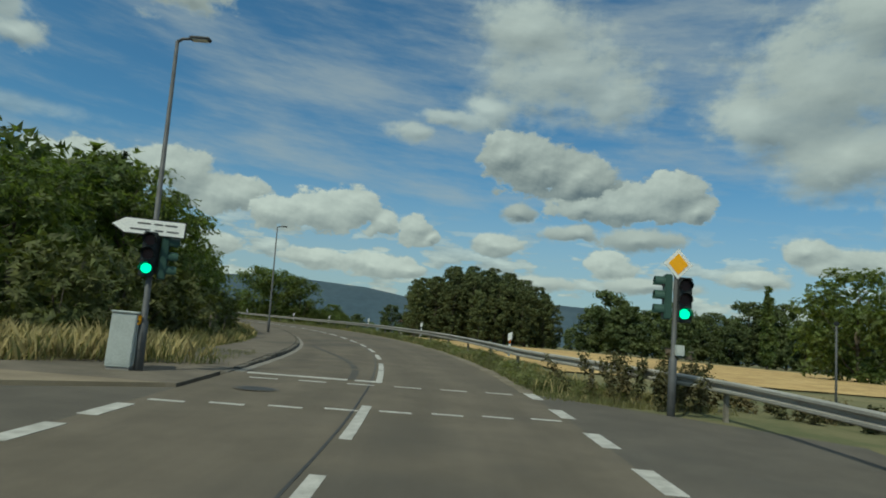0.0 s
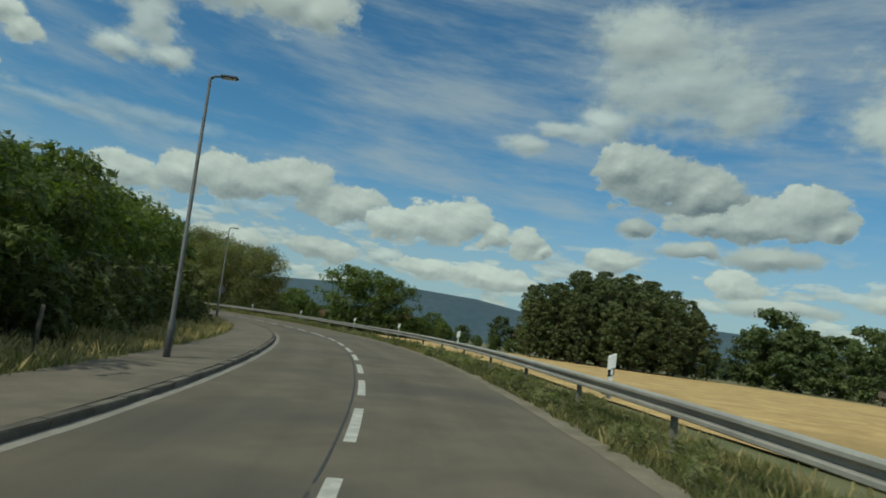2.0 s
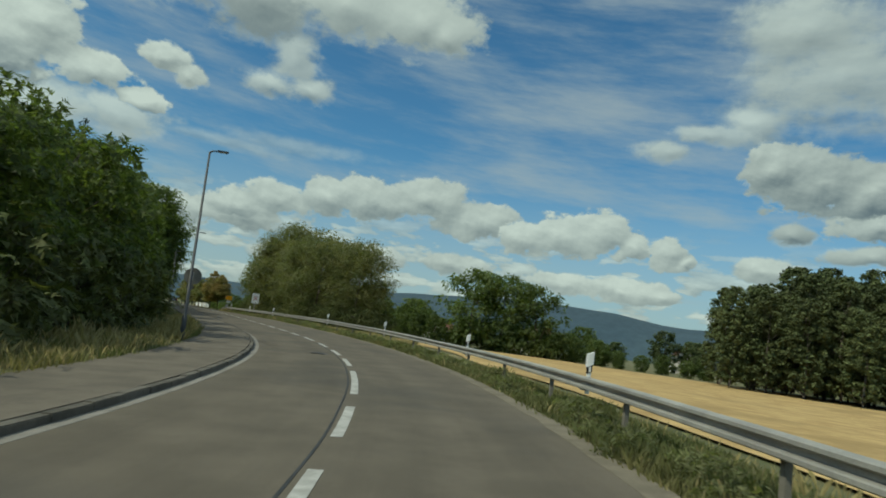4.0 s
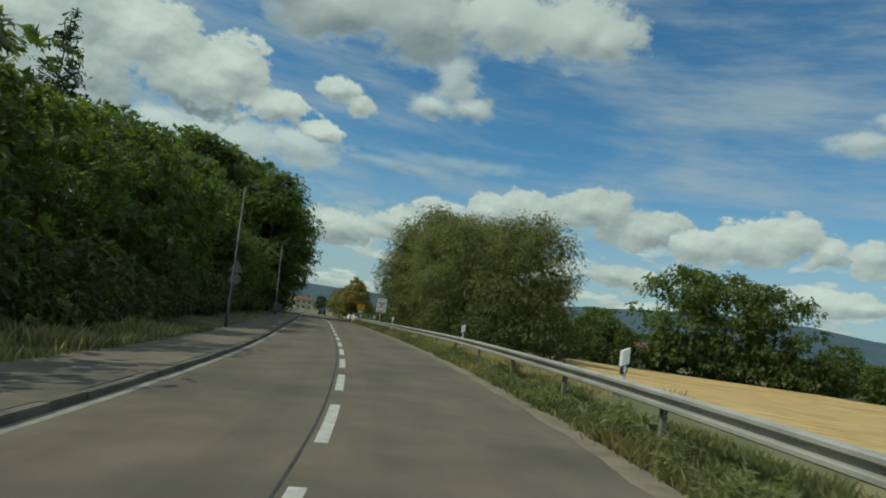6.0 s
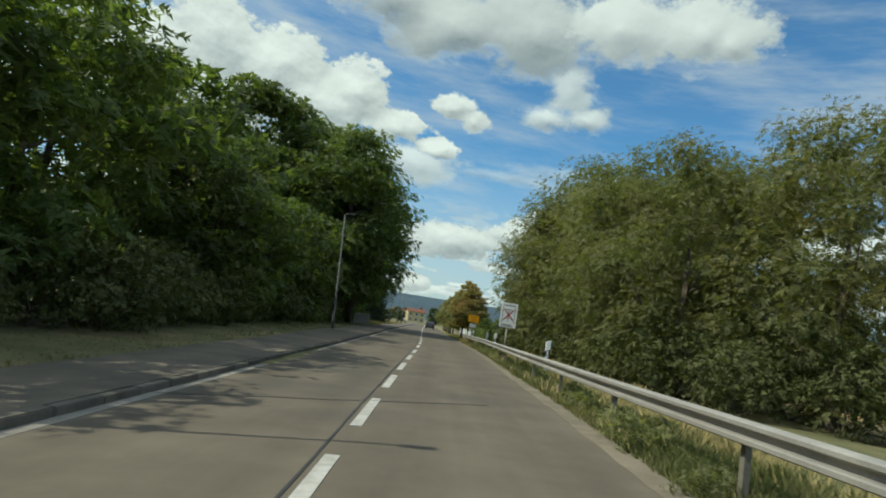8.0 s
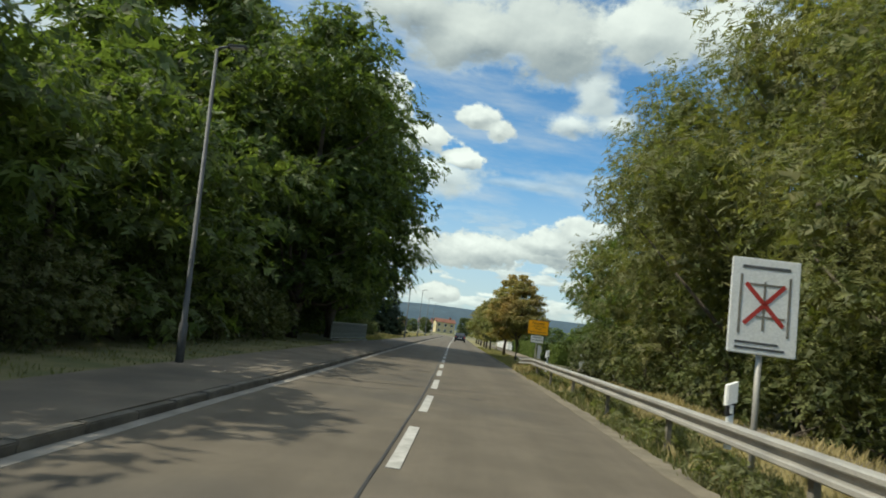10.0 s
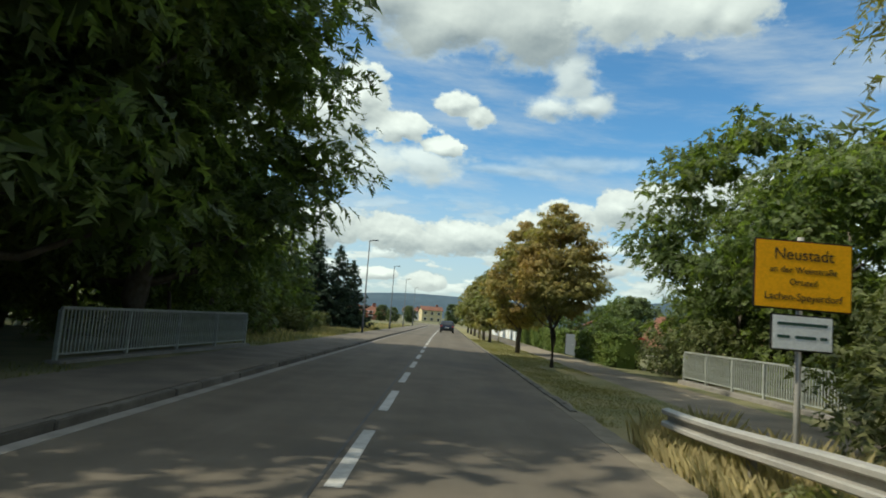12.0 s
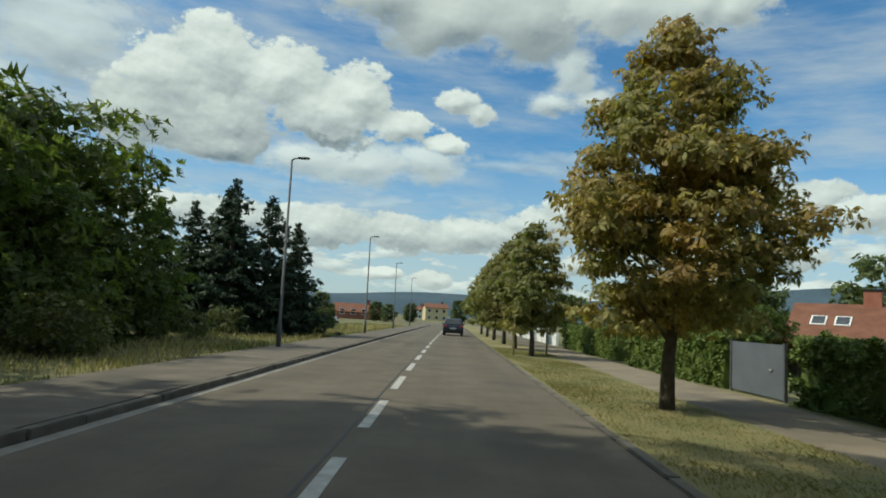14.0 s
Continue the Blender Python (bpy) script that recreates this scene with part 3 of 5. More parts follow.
tagged(ribbon("skid_mark", 14, 29, lambda s: -0.68 - 1.9 * smooth01((s - 15) / 16), lambda s: -0.5 - 1.9 * smooth01((s - 15) / 16), 0.005, 0.003, SKID, 0.5), "dark tyre mark across the lane", "skid mark", "", "structure")


def manhole(s, d, r=0.32):
    e = empty("manhole_cover", along(s, d, 0.004), "round cast-iron manhole cover flush in the asphalt", "manhole cover")
    bm = bmesh.new()
    bmesh.ops.create_cone(bm, cap_ends=True, segments=32, radius1=r, radius2=r, depth=0.012)
    part("lid", bm, TAR, e)
    v, f = [], []
    for k in range(32):
        w = 2 * math.pi * k / 32
        for rr in (r, r + 0.07):
            v.append((rr * math.cos(w), rr * math.sin(w), 0.005))
    f = [(2 * k, 2 * k + 1, (2 * k + 3) % 64, (2 * k + 2) % 64) for k in range(32)]
    link("rim", v, f, KERB, e)


manhole(11.2, -1.95)
manhole(78.0, -0.65, 0.36)

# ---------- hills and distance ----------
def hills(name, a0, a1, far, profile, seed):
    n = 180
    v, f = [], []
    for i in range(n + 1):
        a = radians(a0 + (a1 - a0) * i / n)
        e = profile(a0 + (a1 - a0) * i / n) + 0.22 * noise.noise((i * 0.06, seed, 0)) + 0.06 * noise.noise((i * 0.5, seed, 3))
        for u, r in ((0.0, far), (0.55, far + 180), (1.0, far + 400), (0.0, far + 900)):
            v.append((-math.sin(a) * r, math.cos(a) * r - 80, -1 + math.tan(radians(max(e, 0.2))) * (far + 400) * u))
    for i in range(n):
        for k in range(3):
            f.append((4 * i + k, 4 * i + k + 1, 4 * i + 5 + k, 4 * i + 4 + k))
    return tagged(link(name, v, f, HILL, smooth=True), "long wooded hills on the horizon, distance haze painted in as blue-green", "hill", "", "structure")


def ridge(a):
    return float(np.interp(a, (-180, -110, -75, -60, -47, -42, -34, -24, -12, -3, 3, 9, 20, 60, 120, 180), (2.2, 2.4, 3.3, 3.7, 3.2, 3.9, 4.2, 3.4, 2.0, 1.9, 1.9, 1.4, 1.2, 1.6, 2.0, 2.2)))


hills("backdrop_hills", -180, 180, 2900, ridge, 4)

# ---------- foliage ----------
def leaf_cloud(rng, centres, radii, count, size, droop=0.0, flat=0.75, aspect=0.55, spray=1, corners=4, palm=False):
    """Leaves scattered over clumps: single, along both sides of short twigs (spray), or in fans (palm).
    Four corners make a folded blade, three a plain narrow one. Returns an array of count x corners x 3."""
    n = len(centres)
    weight = radii ** 2
    twigs = max(1, count // spray)
    pick = rng.choice(n, twigs, p=weight / weight.sum())
    out = rng.normal(size=(twigs, 3))
    out[:, 2] = np.abs(out[:, 2]) * np.where(rng.random(twigs) < 0.72, 1.0, -1.0)
    out /= np.linalg.norm(out, axis=1)[:, None]
    r = 0.25 + 0.75 * rng.random(twigs) ** 0.55
    pos = centres[pick] + out * (radii[pick] * r)[:, None] * np.array((1.0, 1.0, flat))
    nor = out + rng.normal(size=(twigs, 3)) * 0.5 + np.array((0, 0, 0.65))
    nor /= np.linalg.norm(nor, axis=1)[:, None]
    if spray > 1 and not palm:
        way = out * np.array((1.0, 1.0, 0.4)) + rng.normal(size=(twigs, 3)) * 0.35
    else:
        way = np.cross(nor, rng.normal(size=(twigs, 3)))
    way[:, 2] -= droop
    way -= nor * (way * nor).sum(1)[:, None] * (1 - min(droop, 1.0))
    way /= np.linalg.norm(way, axis=1)[:, None]
    across = np.cross(nor, way)
    across /= np.linalg.norm(across, axis=1)[:, None] + 1e-9
    scale = size * (0.65 + 0.7 * rng.random(twigs)) * (1.45 - 0.55 * r)
    out_v = []
    for k in range(spray):
        if palm:
            w = 2 * math.pi * k / spray + rng.normal(size=twigs) * 0.25
            tip = way * np.cos(w)[:, None] + across * np.sin(w)[:, None] - np.array((0, 0, droop))
            foot = pos + tip * (scale * 0.08)[:, None]
        elif spray > 1:
            u = (k + 0.5) / spray
            tip = way * 0.6 + across * (0.85 if k % 2 else -0.85) + rng.normal(size=(twigs, 3)) * 0.22 - np.array((0, 0, 0.5 * droop))
            foot = pos + way * (scale * spray * 0.27 * u)[:, None] - np.array((0, 0, 1.0)) * (scale * spray * 0.07 * u * u)[:, None]
        else:
            tip, foot = way, pos - way * (scale * 0.5)[:, None]
        tip = tip / np.linalg.norm(tip, axis=1)[:, None]
        face = nor + rng.normal(size=(twigs, 3)) * 0.25
        side = np.cross(face, tip)
        side /= np.linalg.norm(side, axis=1)[:, None] + 1e-9
        ln = (scale * (0.8 + 0.4 * rng.random(twigs)))[:, None]
        wd = ln * aspect
        if corners == 3:
            out_v.append(np.stack([foot - side * wd * 0.5, foot + side * wd * 0.5, foot + tip * ln * 1.15], 1))
        else:
            out_v.append(np.stack([foot, foot + tip * ln * 0.5 + side * wd * 0.5 - nor * ln * 0.08, foot + tip * ln - nor * ln * 0.05, foot + tip * ln * 0.5 - side * wd * 0.5 - nor * ln * 0.08], 1))
    return np.concatenate(out_v)


def leaf_mesh(name, v, material):
    """One mesh of many blades of three or four corners each."""
    n, k = v.shape[:2]
    order = np.array((0, 1, 2) if k == 3 else (0, 1, 2, 0, 2, 3))
    me = bpy.data.meshes.new(name)
    me.vertices.add(n * k)
    me.vertices.foreach_set("co", v.astype(np.float32).ravel())
    me.loops.add(n * len(order))
    me.loops.foreach_set("vertex_index", (k * np.arange(n)[:, None] + order).astype(np.int32).ravel())
    me.polygons.add(n * len(order) // 3)
    me.polygons.foreach_set("loop_start", (3 * np.arange(n * len(order) // 3)).astype(np.int32))
    me.materials.append(material)
    me.update(calc_edges=True)
    return me


def tree_meshes(seed, tall, wide, low, count, size, material, shape, clumps=70, clump=1.0, droop=0.0, flat=0.75, trunk=0.22, lean=0.0, aspect=0.55, spray=1, corners=4, palm=False, core=6):
    """Trunk and crown meshes of a broad tree: shape(u) is the crown's half width at u from its foot to its tip."""
    rng = np.random.default_rng(seed)
    cs, rs = [], []
    while len(cs) < clumps:
        u = rng.random()
        w = rng.random() * 2 * math.pi
        edge = shape(u) * wide * (0.82 + 0.36 * noise.noise((math.cos(w) * 1.4 + seed, math.sin(w) * 1.4, u * 3)))
        r = edge * math.sqrt(rng.random()) ** 0.6
        if rng.random() > 0.25 + shape(u):
            continue
        cs.append((math.cos(w) * r + lean * u * tall, math.sin(w) * r, low + (tall - low) * u))
        rs.append(clump * (0.55 + 0.7 * rng.random()) * (0.6 + 0.5 * shape(u)))
    cs, rs = np.array(cs), np.array(rs)
    cs[:, 2] = np.minimum(cs[:, 2], tall - rs * 0.5)
    leaves = leaf_cloud(rng, cs, rs, count, size, droop, flat, aspect, spray, corners, palm)
    inner = leaf_cloud(rng, cs * np.array((0.86, 0.86, 0.97)), rs * 0.42, len(cs) * core * 2, clump * 0.24, droop, flat, 0.8, 1, corners)
    crown = leaf_mesh("crown", np.concatenate([leaves, inner]), material)
    verts, faces = [], []

    def add(points, radii, sides):
        v, f = tube(points, radii, sides)
        o = len(verts)
        verts.extend(v)
        faces.extend([tuple(i + o for i in q) for q in f])

    top = low + (tall - low) * 0.75
    stem = [(0, 0, -0.3), (0.02 * tall * rng.normal() * 0.3, 0, low * 0.6), (lean * low + 0.1 * rng.normal(), 0.1 * rng.normal(), low), (lean * top + 0.2 * rng.normal(), 0.2 * rng.normal(), (low + top) / 2), (lean * top, 0, top)]
    add(stem, [trunk * 1.25, trunk, trunk * 0.85, trunk * 0.5, trunk * 0.12], 10)
    stem_v = [Vector(q) for q in verts]
    for c in cs[rng.permutation(len(cs))[: min(11, len(cs))]]:
        z0 = min(max(low * 0.75, c[2] - 0.55 * math.hypot(c[0], c[1]) - 0.8), top * 0.95)
        u = z0 / top
        root = Vector((lean * z0, 0, z0))
        mid = root.lerp(Vector(c), 0.5) + Vector((0, 0, -0.12 * (Vector(c) - root).length))
        r0 = trunk * 0.42 * (1 - 0.7 * u)
        first = len(verts)
        add([root, mid, Vector(c)], [r0, r0 * 0.6, r0 * 0.15], 5)
        faces.append((min(range(len(stem_v)), key=lambda i: (stem_v[i] - root).length), first, first + 1))
    wood = bpy.data.meshes.new("trunk")
    wood.from_pydata(verts, [], faces)
    wood.materials.append(BARK)
    wood.polygons.foreach_set("use_smooth", [True] * len(wood.polygons))
    return wood, crown


def round_crown(u):
    return math.sqrt(max(0.0, 1 - (2 * u - 0.85) ** 2 / 1.38)) * 0.98 + 0.02


def dome_crown(u):
    return 0.55 + 0.45 * math.sin(min(1.0, u * 1.6 + 0.2) * math.pi / 2) if u < 0.5 else math.sqrt(max(0.02, 1 - ((u - 0.5) / 0.52) ** 2))


def cone_crown(u):
    return max(0.05, (1 - u) ** 0.85)


def pillar_crown(u):
    return 0.35 + 0.65 * math.sin(min(1.0, max(0.0, u + 0.1)) * math.pi) if u < 0.9 else 0.4


def egg_crown(u):
    return 0.50 + 1.6 * u if u < 0.3 else max(0.08, 1.0 - 0.98 * ((u - 0.3) / 0.7) ** 1.25)


def spruce_meshes(seed, tall, wide, count):
    rng = np.random.default_rng(seed)
    tiers = int(tall * 4.5)
    cs, rs = [], []
    for i in range(tiers):
        u = i / tiers
        reach = wide * (1 - u) ** 0.9 + 0.12
        for k in range(int(3 + 4 * (1 - u))):
            w = rng.random() * 2 * math.pi
            for q in (0.35, 0.65, 0.95):
                r = reach * q * (0.8 + 0.35 * rng.random())
                cs.append((math.cos(w) * r, math.sin(w) * r, 0.4 + (tall - 0.5) * (u + 0.03 * rng.normal()) - 0.28 * r + 0.15 * q * q * reach))
                rs.append(0.15 + 0.14 * reach * (1.1 - q))
    crown = leaf_mesh("crown", leaf_cloud(rng, np.array(cs), np.array(rs), count, 0.30, 0.25, 0.45, 0.3, corners=3), LEAF_SPRUCE)
    v, f = tube([(0, 0, -0.3), (0, 0, tall * 0.5), (0, 0, tall)], [0.16, 0.09, 0.015], 8)
    wood = bpy.data.meshes.new("trunk")
    wood.from_pydata(v, [], f)
    wood.materials.append(BARK)
    return wood, crown


def plant(meshes, name, m, label, category="tree", group="", size=1.0):
    e = empty(name, m @ Matrix.Scale(size, 4), label, category, group)
    for me in meshes:
        o = new(me.name.split(".")[0], me)
        o.parent = e
    return e


def standing(x, y, turn=0.0, dz=0.0):
    return pose(x, y, float(ground_height(np.array([x]), np.array([y]))[0]) + dz, 0, 0, turn)


BELT = [
    tree_meshes(11, 8.5, 4.2, 0.6, 14000, 0.19, LEAF, dome_crown, 95, 1.25, 0.12, 0.46, 0.20, spray=7, aspect=0.6, corners=3),
    tree_meshes(12, 10.5, 4.6, 0.9, 16000, 0.20, LEAF, dome_crown, 105, 1.3, 0.12, 0.46, 0.24, spray=7, aspect=0.6, corners=3),
    tree_meshes(13, 12.5, 5.0, 1.2, 18000, 0.215, LEAF, round_crown, 120, 1.4, 0.12, 0.46, 0.28, spray=7, aspect=0.6, corners=3),
]
BELT_BACK = [
    tree_meshes(14, 8.5, 4.2, 0.6, 6000, 0.34, LEAF, dome_crown, 80, 1.25, 0.12, 0.5, 0.20, spray=5, corners=3, aspect=0.6),
    tree_meshes(15, 10.5, 4.6, 0.9, 7000, 0.36, LEAF, dome_crown, 90, 1.3, 0.12, 0.5, 0.24, spray=5, corners=3, aspect=0.6),
    tree_meshes(16, 12.5, 5.0, 1.2, 8000, 0.38, LEAF, round_crown, 90, 1.4, 0.12, 0.5, 0.28, spray=5, corners=3, aspect=0.6),
]
BIG = tree_meshes(21, 16.5, 5.7, 2.3, 40000, 0.26, LEAF, round_crown, 190, 1.65, 0.15, 0.42, 0.36, spray=9, aspect=0.55, corners=3, core=11)
BIG_FINE = tree_meshes(22, 16.5, 5.7, 2.3, 80000, 0.165, LEAF, round_crown, 215, 1.65, 0.15, 0.42, 0.36, spray=9, aspect=0.55, corners=3, core=11)
BRIDGE_TREE = tree_meshes(17, 10.5, 4.6, 0.7, 40000, 0.155, LEAF, dome_crown, 115, 1.3, 0.12, 0.48, 0.24, spray=7, aspect=0.6, corners=3, core=11)
WILLOW = [
    tree_meshes(31, 11.0, 4.2, 0.5, 40000, 0.155, LEAF_WILLOW, dome_crown, 110, 1.15, 0.1, 0.85, 0.24, aspect=0.32, spray=7, corners=3),
    tree_meshes(32, 9.5, 3.8, 0.4, 28000, 0.18, LEAF_WILLOW, dome_crown, 100, 1.1, 0.1, 0.85, 0.22, aspect=0.32, spray=7, corners=3),
    tree_meshes(33, 11.0, 4.2, 0.5, 70000, 0.115, LEAF_WILLOW, dome_crown, 125, 1.15, 0.1, 0.85, 0.24, aspect=0.32, spray=7, corners=3),
]
CHESTNUT = [
    tree_meshes(41, 6.6, 2.4, 2.0, 42000, 0.112, LEAF_CHESTNUT, egg_crown, 170, 0.68, 0.75, 0.36, 0.11, aspect=0.40, spray=6, palm=True),
    tree_meshes(42, 7.1, 2.5, 1.3, 10000, 0.23, LEAF_CHESTNUT_GREEN, egg_crown, 150, 0.72, 0.7, 0.38, 0.125, aspect=0.42, spray=6, palm=True),
    tree_meshes(43, 7.7, 2.85, 1.5, 44000, 0.135, LEAF_CHESTNUT, egg_crown, 190, 0.74, 0.75, 0.36, 0.125, aspect=0.40, spray=6, palm=True),
]
PINE = [tree_meshes(51 + k, 17.0 + 1.5 * k, 4.0, 1.0, 5200, 0.46, LEAF_PINE, dome_crown, 170, 0.85, 0.0, 0.7, 0.26, corners=3, aspect=0.6, core=3) for k in range(2)]
NEAR_FIELD = [tree_meshes(65 + k, 10.0 + 2 * k, 5.2, 0.2, 16000, 0.27, LEAF, dome_crown, 170, 1.2, 0.2, 0.65, 0.3, spray=5, corners=3, aspect=0.6) for k in range(2)]
FAR = [tree_meshes(61 + k, 10.0 + 2 * k, 5.2, 0.2, 4200, 0.56, LEAF_FAR, dome_crown, 95, 1.4, 0.0, 0.7, 0.3, corners=3, aspect=0.65, core=3) for k in range(2)]
POPLAR = tree_meshes(71, 17.0, 1.5, 0.5, 6000, 0.5, LEAF, pillar_crown, 120, 0.75, 0.0, 1.2, 0.25, corners=3)
SPRUCE = spruce_meshes(81, 7.6, 3.2, 12000)
SPRUCE_TALL = spruce_meshes(82, 14.0, 5.2, 16000)
BUSH_FINE = [tree_meshes(97 + k, 2.4, 1.7, 0.1, 5500, 0.085, LEAF_BUSH, dome_crown, 60, 0.5, 0.15, 0.7, 0.05, spray=6, corners=3, core=3) for k in range(2)]
BUSH = [tree_meshes(91 + k, 2.4, 1.7, 0.1, 2000, 0.15, LEAF_BUSH, dome_crown, 45, 0.55, 0.15, 0.7, 0.05, spray=6, corners=3, core=3) for k in range(2)]

# belt of trees along the bend's inner side
TREE_LABEL = "leafy dark green roadside tree with a dense crown"
spots = [(14, -13, 0, 0.62), (18, -16, 0, 0.70), (22, -12, 0, 0.68), (26, -14.5, 0, 0.86), (29.5, -11, 0, 0.84), (33, -13.5, 0, 0.95), (36.5, -10.5, 0, 0.80), (39, -13.5, 0, 0.76), (42.5, -9.6, 0, 0.58), (46.5, -9.8, 0, 0.62), (50.5, -11, 0, 0.7),
         (9, -19, 0, 0.68), (5, -25, 0, 0.72), (0, -30, 0, 0.75)]
spots_on = [(55, -11, 0, 0.66), (59, -13.5, 0, 0.75), (63, -10.8, 0, 0.66), (67, -13, 0, 0.8), (71, -11, 0, 0.75), (76, -12, 1, 0.72), (81, -11, 0, 0.9), (85, -14, 1, 0.8),
            (89, -11.5, 0, 0.95), (93, -14, 1, 0.85), (97, -11.5, 0, 0.98), (101, -14, 1, 0.80), (105, -11.5, 1, 0.78), (109, -14, 1, 0.80), (113, -11.5, 1, 0.9), (118, -13.5, 2, 0.9), (123, -11.5, 1, 0.98)]
spots_end = [(128, -14, 2, 0.95), (133, -12.5, 1, 0.95), (138, -15, 2, 1.05), (143, -13.5, 2, 0.68), (146, -10.2, 0, 0.95), (151, -10.0, 0, 1.0), (140.5, -10.4, 0, 0.85), (135.5, -10.3, 0, 0.9), (148, -15, 2, 0.72), (153, -14, 2, 0.8), (158, -15.5, 2, 1.15), (163, -14, 2, 1.05)]
for i, (s, d, k, z) in enumerate(spots + spots_on + spots_end):
    p = at(s, d)
    plant((BELT_BACK if d <= -13 else BELT)[k], "tree", standing(p.x, p.y, i * 77 % 360), TREE_LABEL, "tree", "trees along the bend", z)
for x, y, z, r in ((-8.7, -6.5, 1.0, 20), (-15.4, 1.0, 1.36, 140), (-9.4, -13.6, 1.1, 250), (-15.5, -8.0, 1.0, 70), (-19.5, -10.5, 1.36, 10)):
    plant(BIG_FINE if x > -10 else BIG, "tree", standing(x, y, r), "tall dark leafy tree hanging over the bridge", "tree", "tall trees at the bridge", z)
plant(SPRUCE, "spruce", standing(-33.1, -131.6), "slender dark spruce among the roadside trees", "tree", "", 1.12)
for x, y, z in ((-17.1, -64.4, 1.02), (-20.5, -58.0, 0.85)):
    plant(SPRUCE_TALL, "spruce", standing(x, y, 40), "tall dark spruce rising above the roadside trees", "tree", "tall spruces", z)
for x, y, k, z in ((-13.8, 22, 0, 1.0), (-16, 18.5, 0, 1.05), (-13.5, 15, 0, 0.85), (-18.5, 24, 0, 1.0), (-20, 15, 1, 0.85), (-24, 22, 1, 0.85), (-15, 9.5, 0, 0.9), (-11.0, 5.5, 0, 0.75), (-10.8, 0.5, 0, 0.6), (-11.0, -14, 0, 0.55), (-12.8, -16.5, 0, 0.6), (-11.5, -24, 0, 0.72), (-15.5, -26, 1, 0.9), (-11.0, -5.5, 0, 0.5), (-16.2, -1.0, 0, 0.9), (-20, 6, 1, 0.9), (-12.6, 18.5, 0, 0.6), (-12.2, 23.5, 0, 0.6)):
    plant((BELT_BACK if x <= -16 else BELT)[k], "tree", standing(x, y, x * 50), "leafy green tree in the rough grass", "tree", "trees past the bridge", z)
for x, y, z in ((-17.5, 17.0, 0.70), (-18.8, 19.5, 0.78)):
    plant(SPRUCE_TALL, "spruce", standing(x, y, 80), "tall dark conifer behind the roadside trees", "tree", "tall spruces", z)
for x, y, z in ((-14.2, 34.5, 0.92), (-11.8, 34.0, 1.08), (-10.2, 35.5, 1.0), (-9.2, 37.5, 0.85), (-16.2, 35, 0.95), (-13.0, 36.5, 1.05)):
    plant(SPRUCE, "spruce", standing(x, y, x * 70), "dark green spruce beside the footway", "tree", "spruces beside the footway", z)

# willows behind the rail
for i, (x, y, k, z) in enumerate(((12.2, -52.5, 2, 0.97), (8.8, -48, 2, 0.92), (13.5, -47, 0, 1.0), (9.2, -42, 2, 1.02), (13.5, -40.5, 0, 1.08), (9.2, -35.5, 2, 1.05), (13.8, -33.5, 0, 1.1), (9.6, -29, 2, 1.3),
                                  (13.5, -26, 0, 1.35), (10.0, -22.5, 2, 1.3), (9.3, -19.4, 2, 1.15), (14.5, -18, 0, 0.8))):
    plant(WILLOW[k], "willow", standing(x, y, i * 67), "bushy olive-green willow with fine hanging leaves", "tree", "willows behind the guard rail", z)
for i, (x, y, k, z) in enumerate(((13.6, -9, 1, 0.62), (13.5, -2.5, 1, 0.85), (13.9, 6.0, 1, 1.2), (11.9, 1.8, 1, 0.68), (20, 3, 1, 1.15), (18, -7, 1, 0.85))):
    plant(BRIDGE_TREE if x < 14 else BELT_BACK[k], "tree", standing(x, y, i * 97), "dense dark green tree beside the bridge", "tree", "trees at the bridge", z)

for x, y, z in ((12.5, 26, 0.34), (15.0, 32, 0.36), (16.5, 37, 0.4), (13.2, 29, 0.3), (19.0, 52, 0.6), (13.5, 46, 0.5), (24, 62, 0.8), (12, 60, 0.5)):
    plant(BELT_BACK[0], "tree", standing(x, y, x * 60), "green garden tree behind the hedges", "tree", "garden trees", z)

# chestnuts on the grass strip
for i, (x, y, k, z) in enumerate(((4.15, 0.8, 0, 1.0), (4.17, 12.2, 2, 1.0), (3.9, 29.5, 1, 0.9), (3.8, 36, 1, 0.95), (3.8, 43, 1, 0.95), (3.7, 51, 1, 1.0), (3.7, 60, 1, 1.0), (3.7, 70, 1, 1.0))):
    plant(CHESTNUT[k], "chestnut_tree", standing(x, y, i * 61), "chestnut tree with browning leaves on the grass strip", "tree", "chestnut row", z)

# wood, tree groups and treeline beyond the field
wood_at = [(81 + 23 * math.sqrt((k + 0.5) / 56) * math.cos(k * 2.4), -67 + 16 * math.sqrt((k + 0.5) / 56) * math.sin(k * 2.4)) for k in range(56)]
for i, (x, y) in enumerate(wood_at):
    edge = math.hypot((x - 81) / 23, (y + 67) / 16)
    plant(PINE[i % 2], "pine", standing(x, y, i * 50), "tall pine in a small dense wood", "tree", "pine wood", 1.02 - 0.38 * edge ** 2.2)
for i, (x, y, k, z) in enumerate(((45.5, -20, 1, 1.22), (51, -22, 1, 1.2), (55, -27, 1, 1.08), (60, -30, 0, 0.5), (66, -32, 0, 0.42), (37, -14, 0, 0.75), (30, -9, 0, 0.85), (40, -8, 0, 0.8), (70, -22, 0, 0.7), (22, -155, 0, 1.0))):
    plant(NEAR_FIELD[k], "tree", standing(x, y, i * 83), "broad dark green tree at the field's edge", "tree", "trees at the field's edge", z)
low_row = random.Random(19)
